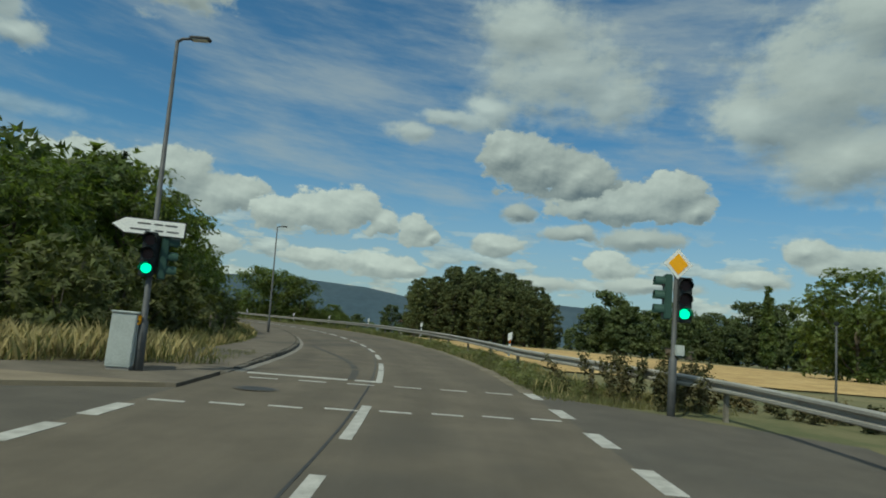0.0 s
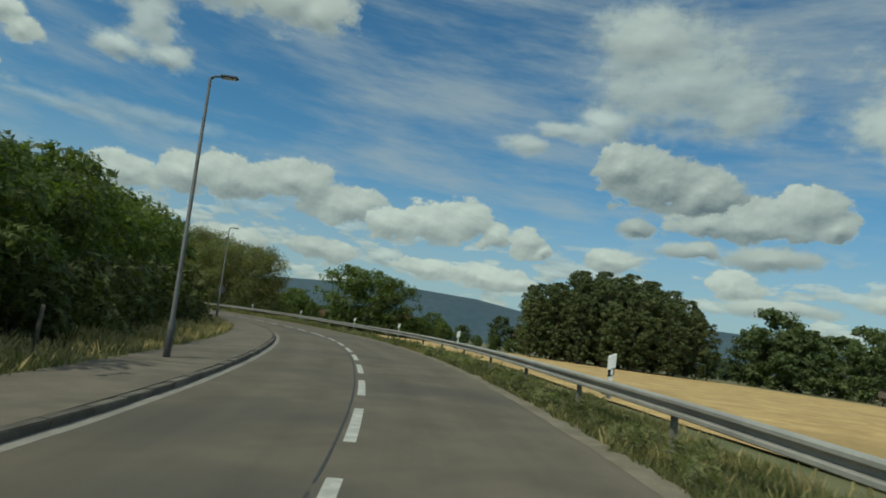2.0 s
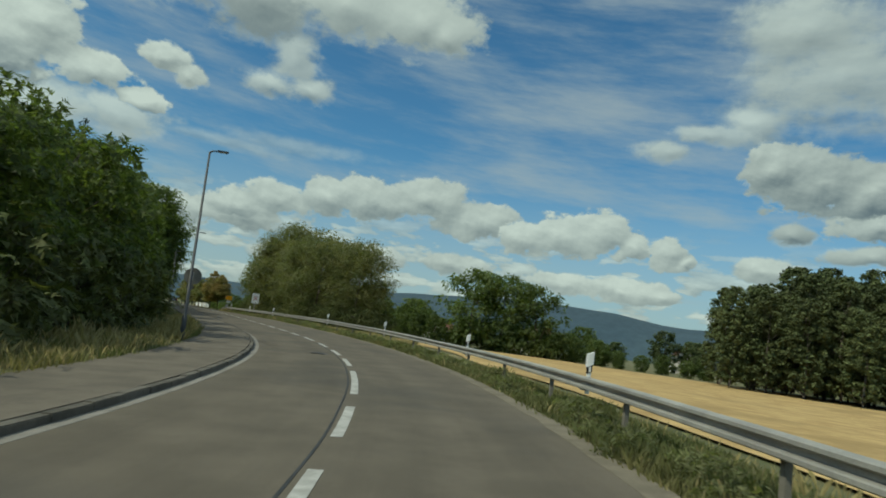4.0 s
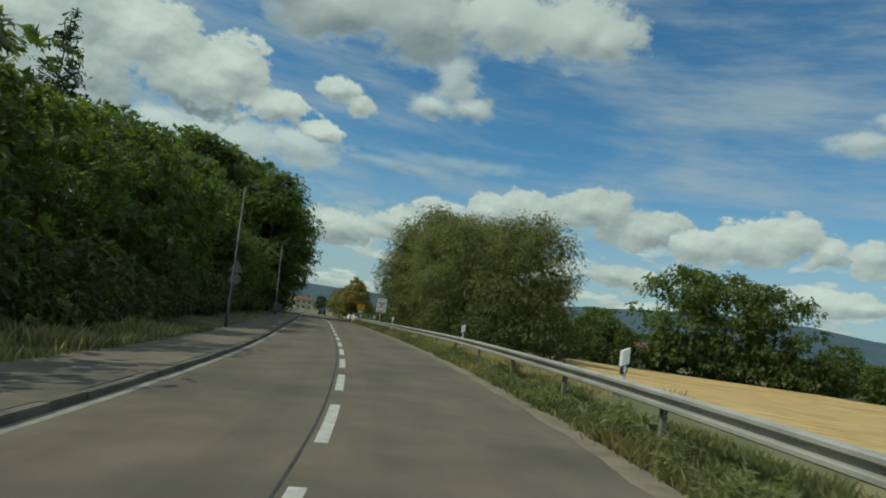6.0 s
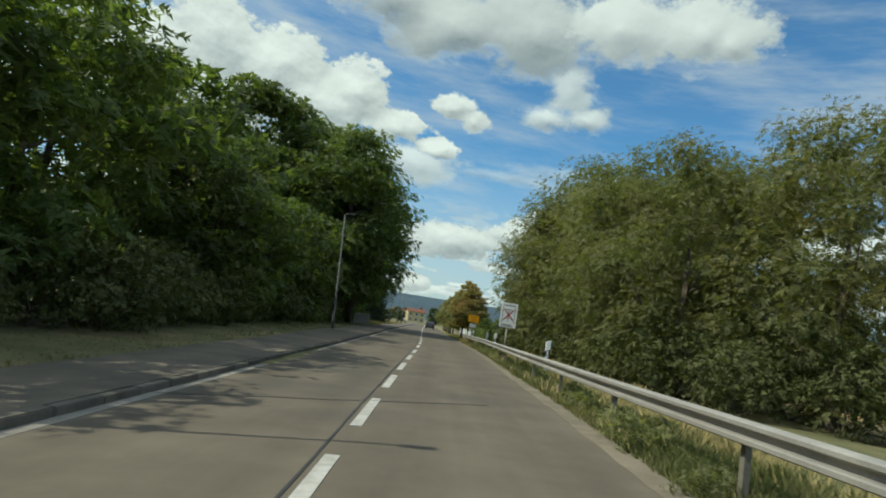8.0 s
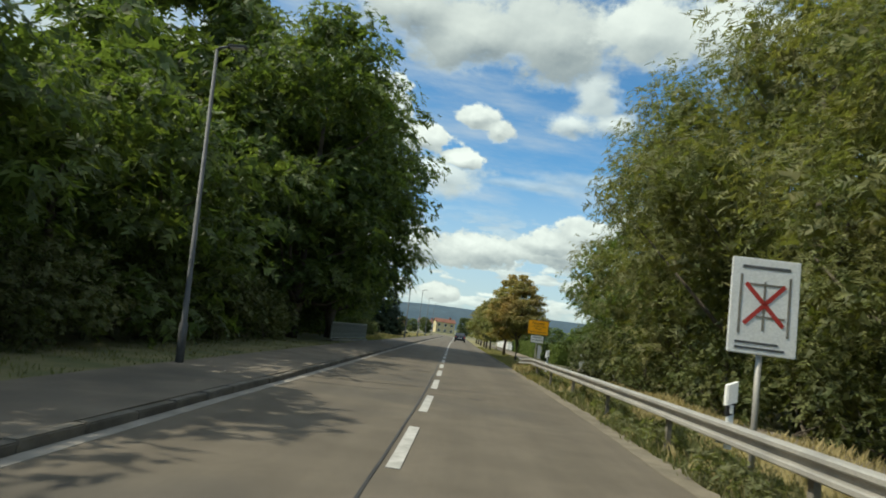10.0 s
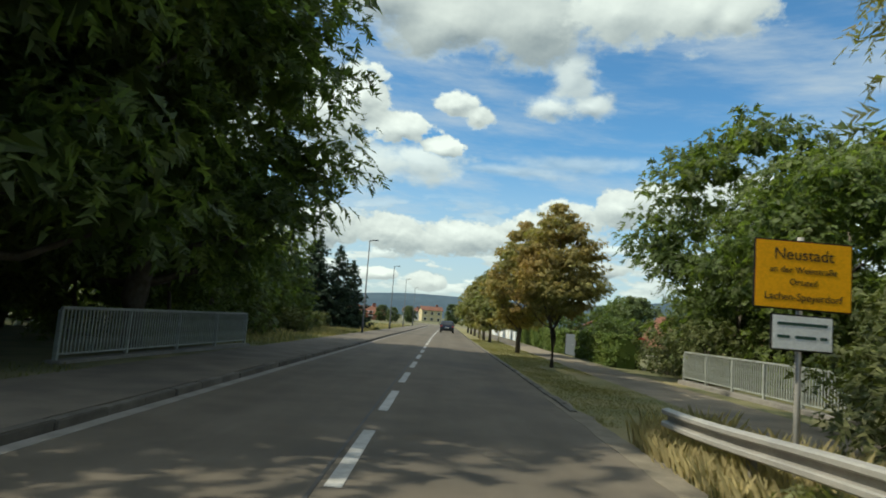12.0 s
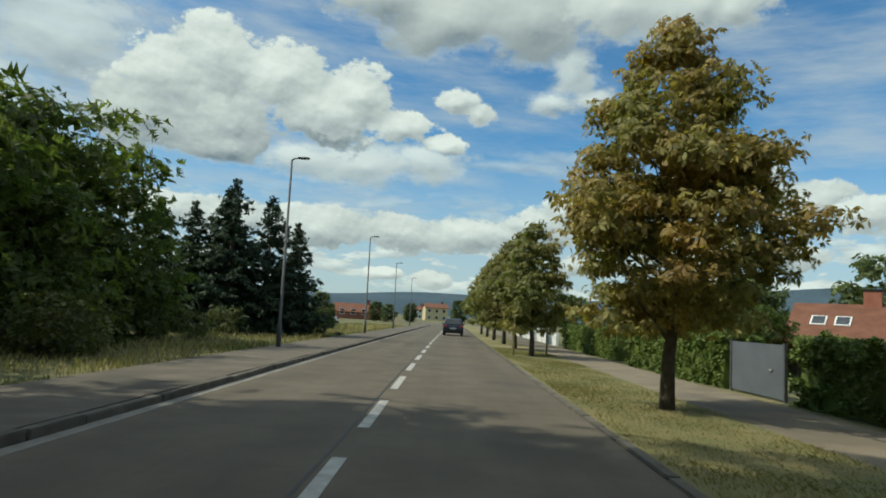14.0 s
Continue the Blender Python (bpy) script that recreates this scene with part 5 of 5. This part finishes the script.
# ---------- houses ----------
def house(x, y, turn, long, deep, wall_h, roof_h, wall, label, windows=3, dz=0.0, skylights=(), chimney=2.2):
    e = empty("house", pose(x, y, zb(x, y) + dz, 0, 0, turn), label, "house", "houses")
    bm = boxed(-long / 2, long / 2, -deep / 2, deep / 2, -1.0, wall_h)
    for sx in (-long / 2, long / 2 - 0.24):
        a = [bm.verts.new(q) for q in ((sx, -deep / 2, wall_h), (sx, deep / 2, wall_h), (sx, 0, wall_h + roof_h - 0.1))]
        b = [bm.verts.new(q.co + Vector((0.24, 0, 0))) for q in a]
        bm.faces.new(a)
        bm.faces.new(b[::-1])
        for i in range(3):
            bm.faces.new((a[i], b[i], b[(i + 1) % 3], a[(i + 1) % 3]))
    bmesh.ops.recalc_face_normals(bm, faces=bm.faces)
    part("wall", bm, wall, e)
    o = 0.45
    rise = roof_h / (deep / 2)
    for sgn in (-1, 1):
        v = []
        for t in (0.0, 0.12):
            v += [(-long / 2 - o, sgn * (deep / 2 + o), wall_h - o * rise + t), (long / 2 + o, sgn * (deep / 2 + o), wall_h - o * rise + t), (long / 2 + o, 0, wall_h + roof_h + t), (-long / 2 - o, 0, wall_h + roof_h + t)]
        f = [(3, 2, 1, 0), (4, 5, 6, 7), (0, 1, 5, 4), (1, 2, 6, 5), (2, 3, 7, 6), (3, 0, 4, 7)]
        roof = link("roof", v, f, TILE, e, "red clay tile roof")
        for px in skylights:
            u0 = 0.40
            py = sgn * deep / 2 * u0
            sk = part("skylight", boxed(-0.4, 0.4, -0.55, 0.55, 0.0, 0.06, 0.01), WHITE, roof, "white-framed skylight")
            sk.matrix_basis = pose(px, py, wall_h + roof_h * (1 - u0) + 0.13, -sgn * math.degrees(math.atan(rise)))
            part("pane", boxed(-0.32, 0.32, -0.46, 0.46, 0.061, 0.066), GLASS, roof).matrix_basis = sk.matrix_basis.copy()
    if chimney is not None:
        part("chimney", boxed(chimney, chimney + 0.9, -0.3, 0.3, wall_h + roof_h - 0.8, wall_h + roof_h + 0.9, 0.02), BRICK, e)
        part("chimney_cap", boxed(chimney - 0.06, chimney + 0.96, -0.36, 0.36, wall_h + roof_h + 0.9, wall_h + roof_h + 1.0, 0.02), DARK, e)
    for sgn in (-1, 1):
        for k in range(windows):
            px = -long / 2 + long * (k + 0.5) / windows
            for z in ([1.0] if wall_h < 4 else [1.0, 3.6]):
                fr = part("window", boxed(px - 0.6, px + 0.6, sgn * deep / 2 - 0.03, sgn * deep / 2 + 0.05, z, z + 1.3, 0.01), WHITE, e)
                part("pane", boxed(px - 0.5, px + 0.5, sgn * (deep / 2 + 0.055) - 0.004, sgn * (deep / 2 + 0.055) + 0.004, z + 0.1, z + 1.2), GLASS, fr)
        gx = sgn * long / 2
        fr = part("window", boxed(gx - 0.05, gx + 0.05, -0.6, 0.6, wall_h - 0.2 if wall_h < 4 else 3.6, wall_h + 1.0 if wall_h < 4 else 4.9, 0.01), WHITE, e)
        part("pane", boxed(gx + sgn * 0.055 - 0.004, gx + sgn * 0.055 + 0.004, -0.5, 0.5, wall_h - 0.1 if wall_h < 4 else 3.7, wall_h + 0.9 if wall_h < 4 else 4.8), GLASS, fr)
    return e


house(26.2, 35.4, -38, 12, 10, 2.0, 2.7, WALL, "low house with a red tile roof, skylights and a brick chimney", 3, -0.9, (-4.9, -3.7), -2.9)
house(17.5, 52.0, 80, 8, 7, 1.6, 1.9, WALL, "small house with a red roof and white gable", 2, -0.6, (), None)
house(-21.5, 150, 15, 10, 8, 1.7, 1.8, BRICK, "long low house with a dull red roof", 4)
house(-5.5, 262, 10, 9, 9, 5.6, 1.6, WALL_YELLOW, "yellow two-storey house with a red roof", 3, -0.5)
house(-15.0, 285, 0, 8, 8, 4.6, 1.6, WALL, "white two-storey house with a red roof", 3, -0.5)
house(75, 48, 30, 12, 8, 3.0, 2.0, WALL, "white house beyond the field trees", 3)
house(105, 40, 10, 14, 9, 4.5, 2.5, WALL, "white house beyond the field trees", 4)
house(135, 10, 50, 12, 9, 5, 2.5, WALL, "white house beyond the field trees", 4)

shed = empty("garden_shed", pose(14.6, 26.5, zb(14.6, 26.5), 0, 0, 20), "small garden shed with a red felt roof behind the gate", "shed")
part("wall", boxed(-0.9, 0.9, -0.8, 0.8, -0.2, 1.25), BARK, shed)
part("roof", boxed(-1.05, 1.05, -0.95, 0.95, 1.25, 1.55, 0.12), RED, shed, "red felt roof")

# low walls and fences far down the street
wall_far = empty("garden_wall", pose(8.2, 48, zb(8.2, 48), 0, 0, 90), "low white garden wall along the footway", "wall")
for k in range(9):
    part("panel", boxed(k * 3.6, k * 3.6 + 3.3, -0.1, 0.1, -0.2, 0.95, 0.01), WHITE, wall_far)
    part("pier", boxed(k * 3.6 + 3.3, k * 3.6 + 3.6, -0.16, 0.16, -0.2, 1.15, 0.01), WALL, wall_far)
brick = empty("garden_wall", pose(9.3, 28.2, zb(9.3, 28.2), 0, 0, 80), "low red-brown board fence", "wall")
part("panel", boxed(0, 2.6, -0.06, 0.06, -0.1, 1.15, 0.01), BRICK, brick)


# ---------- vehicles ----------
def car(m, paint, label):
    e = empty("car", m, label, "car")
    outline = [(-2.05, 0.32), (-2.1, 0.62), (-2.02, 0.88), (-1.85, 0.98), (-1.55, 1.40), (-1.2, 1.49), (0.1, 1.48), (0.55, 1.36), (1.05, 0.98), (1.75, 0.86), (2.02, 0.70), (2.06, 0.42), (1.95, 0.28), (-1.95, 0.25)]
    bm = bmesh.new()
    rows = []
    for x, inset in ((-0.88, 0.06), (-0.80, 0.0), (0.80, 0.0), (0.88, 0.06)):
        row = []
        for y, z in outline:
            taper = 0.86 if z > 1.2 else 1.0
            row.append(bm.verts.new((x * taper, y * (1 - inset * 0.4), z - (inset if z > 1.2 else 0))))
        rows.append(row)
    n = len(outline)
    for a, b in zip(rows, rows[1:]):
        for i in range(n):
            bm.faces.new((a[i], a[(i + 1) % n], b[(i + 1) % n], b[i]))
    bm.faces.new(rows[0])
    bm.faces.new(rows[-1][::-1])
    bmesh.ops.recalc_face_normals(bm, faces=bm.faces)
    part("body", bm, paint, e, smooth=False)
    v = [(-0.62, -1.86, 1.01), (0.62, -1.86, 1.01), (0.58, -1.60, 1.36), (-0.58, -1.60, 1.36)]
    link("rear_window", [(x, y - 0.03, z + 0.01) for x, y, z in v] + v, [(0, 1, 2, 3), (7, 6, 5, 4), (0, 4, 5, 1), (1, 5, 6, 2), (2, 6, 7, 3), (3, 7, 4, 0)], GLASS, e)
    for sx in (-1, 1):
        v = [(sx * 0.84, -1.45, 1.02), (sx * 0.84, 0.75, 1.02), (sx * 0.775, 0.3, 1.36), (sx * 0.775, -1.15, 1.38)]
        link("side_window", v + [(x + sx * 0.012, y, z) for x, y, z in v], [(0, 1, 2, 3), (7, 6, 5, 4), (0, 4, 5, 1), (1, 5, 6, 2), (2, 6, 7, 3), (3, 7, 4, 0)], GLASS, e)
        part("tail_lamp", boxed(min(sx * 0.84, sx * 0.60), max(sx * 0.84, sx * 0.60), -2.12, -2.0, 0.74, 0.92, 0.02), CAR_RED, e)
        part("mirror", boxed(min(sx * 0.88, sx * 1.02), max(sx * 0.88, sx * 1.02), 0.55, 0.70, 0.95, 1.08, 0.02), paint, e)
        for y in (-1.3, 1.3):
            bm = bmesh.new()
            disc(bm, 0.31, 0.20, pose(sx * 0.78, y, 0.31, 0, 90, 0), 28)
            wheel = part("wheel", bm, RUBBER, e)
            bm = bmesh.new()
            disc(bm, 0.20, 0.03, pose(sx * 0.885, y, 0.31, 0, 90, 0), 20)
            part("rim", bm, STEEL, wheel)
    part("bumper", boxed(-0.84, 0.84, -2.16, -2.04, 0.34, 0.58, 0.03), DARK, e)
    part("plate", boxed(-0.26, 0.26, -2.175, -2.16, 0.60, 0.71, 0.004), WHITE, e)
    part("plate_bar", boxed(-0.20, 0.20, -2.180, -2.176, 0.635, 0.675), BLACK, e)
    return e


car(along(236.0, 1.25, 0.0), CAR, "dark blue hatchback driving ahead in the lane")
car(pose(-13.5, 66, zb(-13.5, 66), 0, 0, 70), WHITE, "white car parked beyond the grass")


hide = empty("raised_hide", standing(131.5, -99.5, 20), "small dark wooden box with a pale roof standing in the field", "hide")
part("box", boxed(-1.1, 1.1, -0.9, 0.9, 0.5, 2.5, 0.03), BARK, hide)
part("roof", boxed(-1.5, 1.5, -1.2, 1.2, 2.5, 2.75, 0.03), CONCRETE, hide, "pale flat roof")
for x in (-1.0, 1.0):
    for y in (-0.8, 0.8):
        part("leg", boxed(x - 0.08, x + 0.08, y - 0.08, y + 0.08, -0.6, 0.5), BARK, hide)
for k in range(7):
    p = at(27.5 + 2.3 * k, -6.6 - 0.15 * (k % 2))
    stake = empty("fence_stake", standing(p.x, p.y, 20 * k), "weathered wooden fence stake under the trees", "stake", "fence stakes")
    v, f = tube([(0, 0, -0.3), (0.02 * (k % 3 - 1), 0, 1.0)], [0.045, 0.04], 8)
    link("shaft", v, f, BARK, stake, smooth=True)


# ---------- undergrowth and grass ----------
def blades(seed, places, tall, lean=0.35, wide=0.02):
    """Grass blades rooted at the places: each a bent strip of two pieces."""
    rr = np.random.default_rng(seed)
    n = len(places)
    w = rr.random(n) * 2 * math.pi
    out = np.stack([np.cos(w), np.sin(w), np.zeros(n)], 1)
    side = np.stack([-np.sin(w), np.cos(w), np.zeros(n)], 1)
    h = tall * (0.45 + 0.8 * rr.random(n))
    bend = lean * h * (0.3 + rr.random(n))
    wd = wide * (0.6 + 0.8 * rr.random(n))
    mid = places + out * (bend * 0.3)[:, None] + np.array((0, 0, 1)) * (h * 0.6)[:, None]
    tip = places + out * bend[:, None] + np.array((0, 0, 1)) * h[:, None]
    return np.stack([places - side * wd[:, None], places + side * wd[:, None], mid + side * (wd * 0.8)[:, None], tip], 1)


def grass_strip(name, seed, s0, s1, d0, d1, per_m, tall, material, label, z=-0.04, clump=0.6, wide=0.02, lean=0.4):
    rr = np.random.default_rng(seed)
    n = int((s1 - s0) * per_m)
    s = s0 + (s1 - s0) * rr.random(n)
    f0 = d0 if callable(d0) else lambda q: d0
    f1 = d1 if callable(d1) else lambda q: d1
    u = rr.random(n)
    keep = np.array([noise.noise((a * clump, b * 2.0, seed)) > -0.25 + 0.5 * (rr.random() - 0.5) for a, b in zip(s, u)])
    s, u = s[keep], u[keep]
    d = np.array([f0(a) + (f1(a) - f0(a)) * b for a, b in zip(s, u)])
    x, y, h = np.interp(s, LINE_S, LINE_X), np.interp(s, LINE_S, LINE_Y), np.radians(np.interp(s, LINE_S, heads))
    x, y = x + d * np.cos(h), y + d * np.sin(h)
    p = np.stack([x, y, ground_height(x, y) + z], 1)
    lift = np.array([0.7 + 0.9 * max(0.0, noise.noise((a * 0.5, b * 0.5, seed + 3.3))) for a, b in zip(s, d)])
    me = leaf_mesh(name, blades(seed, p, tall * lift, lean, wide), material)
    return tagged(new(name, me), label, "grass", "", "stuff")


grass_strip("verge_grass", 3, 13, 160, lambda s: 3.35, lambda s: rail_d(s) + 1.2, 1250, 0.24, GRASS, "green and dry grass along the guard rail", wide=0.008)
grass_strip("verge_straw", 4, 13, 162, lambda s: 3.4, lambda s: rail_d(s) + 1.5, 90, 0.30, STRAW, "dry straw stems along the guard rail", wide=0.002)
grass_strip("tall_straw", 14, 157.5, 162.8, 3.45, 4.6, 1100, 0.5, STRAW, "tall dry grass at the end of the guard rail", wide=0.0012)
grass_strip("slope_grass", 15, 95, 163, lambda s: rail_d(s) + 0.9, lambda s: rail_d(s) + 4.5, 700, 0.34, STRAW, "dry grass on the slope behind the rail", wide=0.0025)
grass_strip("shaded_grass", 20, 108, 166, -8.8, -5.3, 260, 0.13, GRASS, "thin low grass in the shade of the trees", wide=0.008)
grass_strip("roadside_grass", 5, 14, 110, lambda s: -5.2 - 2.5 * smooth01((16 - s) / 6), lambda s: -8.8, 440, 0.24, GRASS, "rough grass behind the footway", wide=0.010)
grass_strip("roadside_straw", 6, 10, 106, lambda s: -5.4 - 2.5 * smooth01((16 - s) / 6), lambda s: -8.0, 220, 0.44, STRAW, "tall dry grass behind the footway", wide=0.002)
grass_strip("corner_grass", 16, -6, 15, lambda s: -14.5 - (11 - s) * 1.5, lambda s: -9.2 - (11 - s) * 1.4, 1000, 0.80, STRAW, "tall dry grass at the street corner", wide=0.0018)
grass_strip("corner_green", 17, -6, 15, lambda s: -14.5 - (11 - s) * 1.5, lambda s: -9.0 - (11 - s) * 1.4, 500, 0.55, GRASS, "green grass at the street corner", wide=0.008)
grass_strip("corner_weeds", 18, 13.5, 34, lambda s: -8.8, lambda s: -5.5 - 2.0 * smooth01((15.5 - s) / 3), 420, 0.50, GRASS, "knee-high green weeds behind the footway", wide=0.005)
grass_strip("corner_tufts", 19, 12.5, 19, -5.4, -3.5, 220, 0.14, GRASS, "low tufts growing through the footway", z=0.06, wide=0.004, clump=1.2)
grass_strip("lawn_grass", 7, 164, 214, 3.45, 6.1, 1700, 0.055, LAWN_BLADES, "short mown grass strip under the chestnuts", wide=0.0035, lean=1.0, z=0.03, clump=0.25)
grass_strip("rough_grass", 8, 176, 270, -13.0, -5.3, 560, 0.20, GRASS, "rough grass beyond the footway", wide=0.012)
grass_strip("rough_straw", 9, 178, 270, -9.5, -5.4, 90, 0.34, STRAW, "dry straw beyond the footway", wide=0.004)

shrub = random.Random(12)
for s0, s1, d0, d1, n in ((16, 50, -9.5, -7.5, 16), (52, 110, -9.8, -8.4, 26), (110, 165, -9.5, -8.2, 26)):
    for k in range(n):
        s = s0 + (s1 - s0) * (k + shrub.random()) / n
        p = at(s, d0 + (d1 - d0) * shrub.random())
        plant((BUSH_FINE if s0 >= 110 else BUSH)[k % 2], "bush", standing(p.x, p.y, 360 * shrub.random()), "leafy green bush at the foot of the trees", "bush", "bushes under the trees", 0.7 + 0.6 * shrub.random())
for k in range(14):
    y = -54 + k * 3.2
    plant(BUSH_FINE[k % 2], "bush", standing(7.0 + 1.4 * shrub.random(), y, 360 * shrub.random()), "leafy green bush below the willows", "bush", "bushes below the willows", 0.8 + 0.6 * shrub.random())
for k in range(26):
    plant(BUSH[k % 2], "bush", standing(-13.5 + 4.5 * shrub.random(), 6 + 26 * shrub.random(), 360 * shrub.random()), "low green bush in the rough grass", "bush", "bushes in the rough grass", 0.3 + 0.4 * shrub.random())
for x, y, z in ((11.0, -54.5, 1.1), (13.2, -55.5, 1.2), (9.3, -52.5, 1.0), (12.0, -50.5, 1.3), (15.0, -53.5, 1.2), (10.2, -49.0, 1.2)):
    plant(BUSH_FINE[1], "bush", standing(x, y, x * 90), "leafy green bush below the willows", "bush", "bushes below the willows", z)
for x, y, z in ((9.8, -0.2, 1.0), (10.6, 2.2, 1.1), (10.0, 4.8, 0.9), (11.5, 6.5, 1.0), (10.2, -12, 1.1)):
    plant(BUSH_FINE[0], "bush", standing(x, y, x * 90), "leafy green bush beside the footway", "bush", "bushes at the bridge", z)


WEED = [tree_meshes(95 + k, 0.34, 0.30, 0.0, 480, 0.055, LEAF_WEED, dome_crown, 16, 0.11, -0.3, 1.1, 0.006, spray=6, corners=3, aspect=0.35, core=0) for k in range(3)]
weeds = random.Random(31)
for k in range(220):
    q = 15 + 145 * (k + weeds.random()) / 220
    p = at(q, 3.45 + 0.75 * weeds.random())
    plant(WEED[k % 3], "weed", standing(p.x, p.y, 360 * weeds.random(), -0.02), "low grey-green weed in the grass verge", "weed", "weeds in the verge", 0.6 + 0.9 * weeds.random() ** 1.5)


for k in range(24):
    q = 14 + 13 * weeds.random()
    p = at(q, 3.6 + (rail_d(q) - 3.8) * weeds.random())
    plant(WEED[k % 3], "weed", standing(p.x, p.y, 360 * weeds.random(), -0.02), "knee-high grey-green weed in the grass verge", "weed", "weeds in the verge", 0.55 + 0.6 * weeds.random())


def dock_clump(s, d, tall, seed):
    rr = np.random.default_rng(seed)
    p = at(s, d, -0.1)
    cs, rs = [], []
    e = empty("dock_plant", pose(p.x, p.y, p.z), "clump of tall brown dried dock plants", "plant", "dock plants")
    for k in range(9):
        b = (rr.normal() * 0.4, rr.normal() * 0.4)
        t = (b[0] * 1.6 + 0.1 * rr.normal(), b[1] * 1.6 + 0.1 * rr.normal(), tall * (0.7 + 0.4 * rr.random()))
        v, f = tube([(b[0], b[1], 0), t], [0.012, 0.005], 5)
        link("stalk", v, f, DOCK, e)
        for u in np.linspace(0.3, 1.0, 9):
            cs.append((b[0] + (t[0] - b[0]) * u, b[1] + (t[1] - b[1]) * u, t[2] * u))
            rs.append(0.17)
    o = new("foliage", leaf_mesh("foliage", leaf_cloud(rr, np.array(cs), np.array(rs), 1500, 0.10, 0.3, 1.0, 0.45), DOCK))
    o.parent = e


for i, (s, d, t) in enumerate(((14.1, 5.5, 1.05), (13.7, 5.9, 1.0), (13.3, 6.3, 0.8), (13.4, 8.5, 0.45), (12.6, 9.5, 0.45))):
    dock_clump(s, d, t, 200 + i)

# kerb stones
kerb = empty("kerb", Matrix(), "dark weathered stone kerb along the footway", "kerb")
kerb["kind"] = "structure"
stone = None
for k in range(285):
    s = 14.0 + k * 1.0
    if stone is None:
        o = part("kerb_stone", boxed(-0.075, 0.075, -0.494, 0.494, -0.2, 0.108, 0.014), KERB, kerb)
        stone = o.data
    else:
        o = new("kerb_stone", stone)
        o.parent = kerb
    o.matrix_basis = along(s, -3.13 + 0.012 * math.sin(k * 2.1), -0.002 + 0.008 * math.sin(k * 1.3) - 0.098 * (1 - smooth01((s - 12.5) / 7)))
kerb_b = empty("kerb", Matrix(), "low worn stone kerb along the grass strip", "kerb")
kerb_b["kind"] = "structure"
for k in range(110):
    o = new("kerb_stone", stone)
    o.parent = kerb_b
    o.matrix_basis = along(166.0 + k, 3.28 + 0.012 * math.sin(k * 2.3), -0.078 + 0.008 * math.sin(k * 1.7))
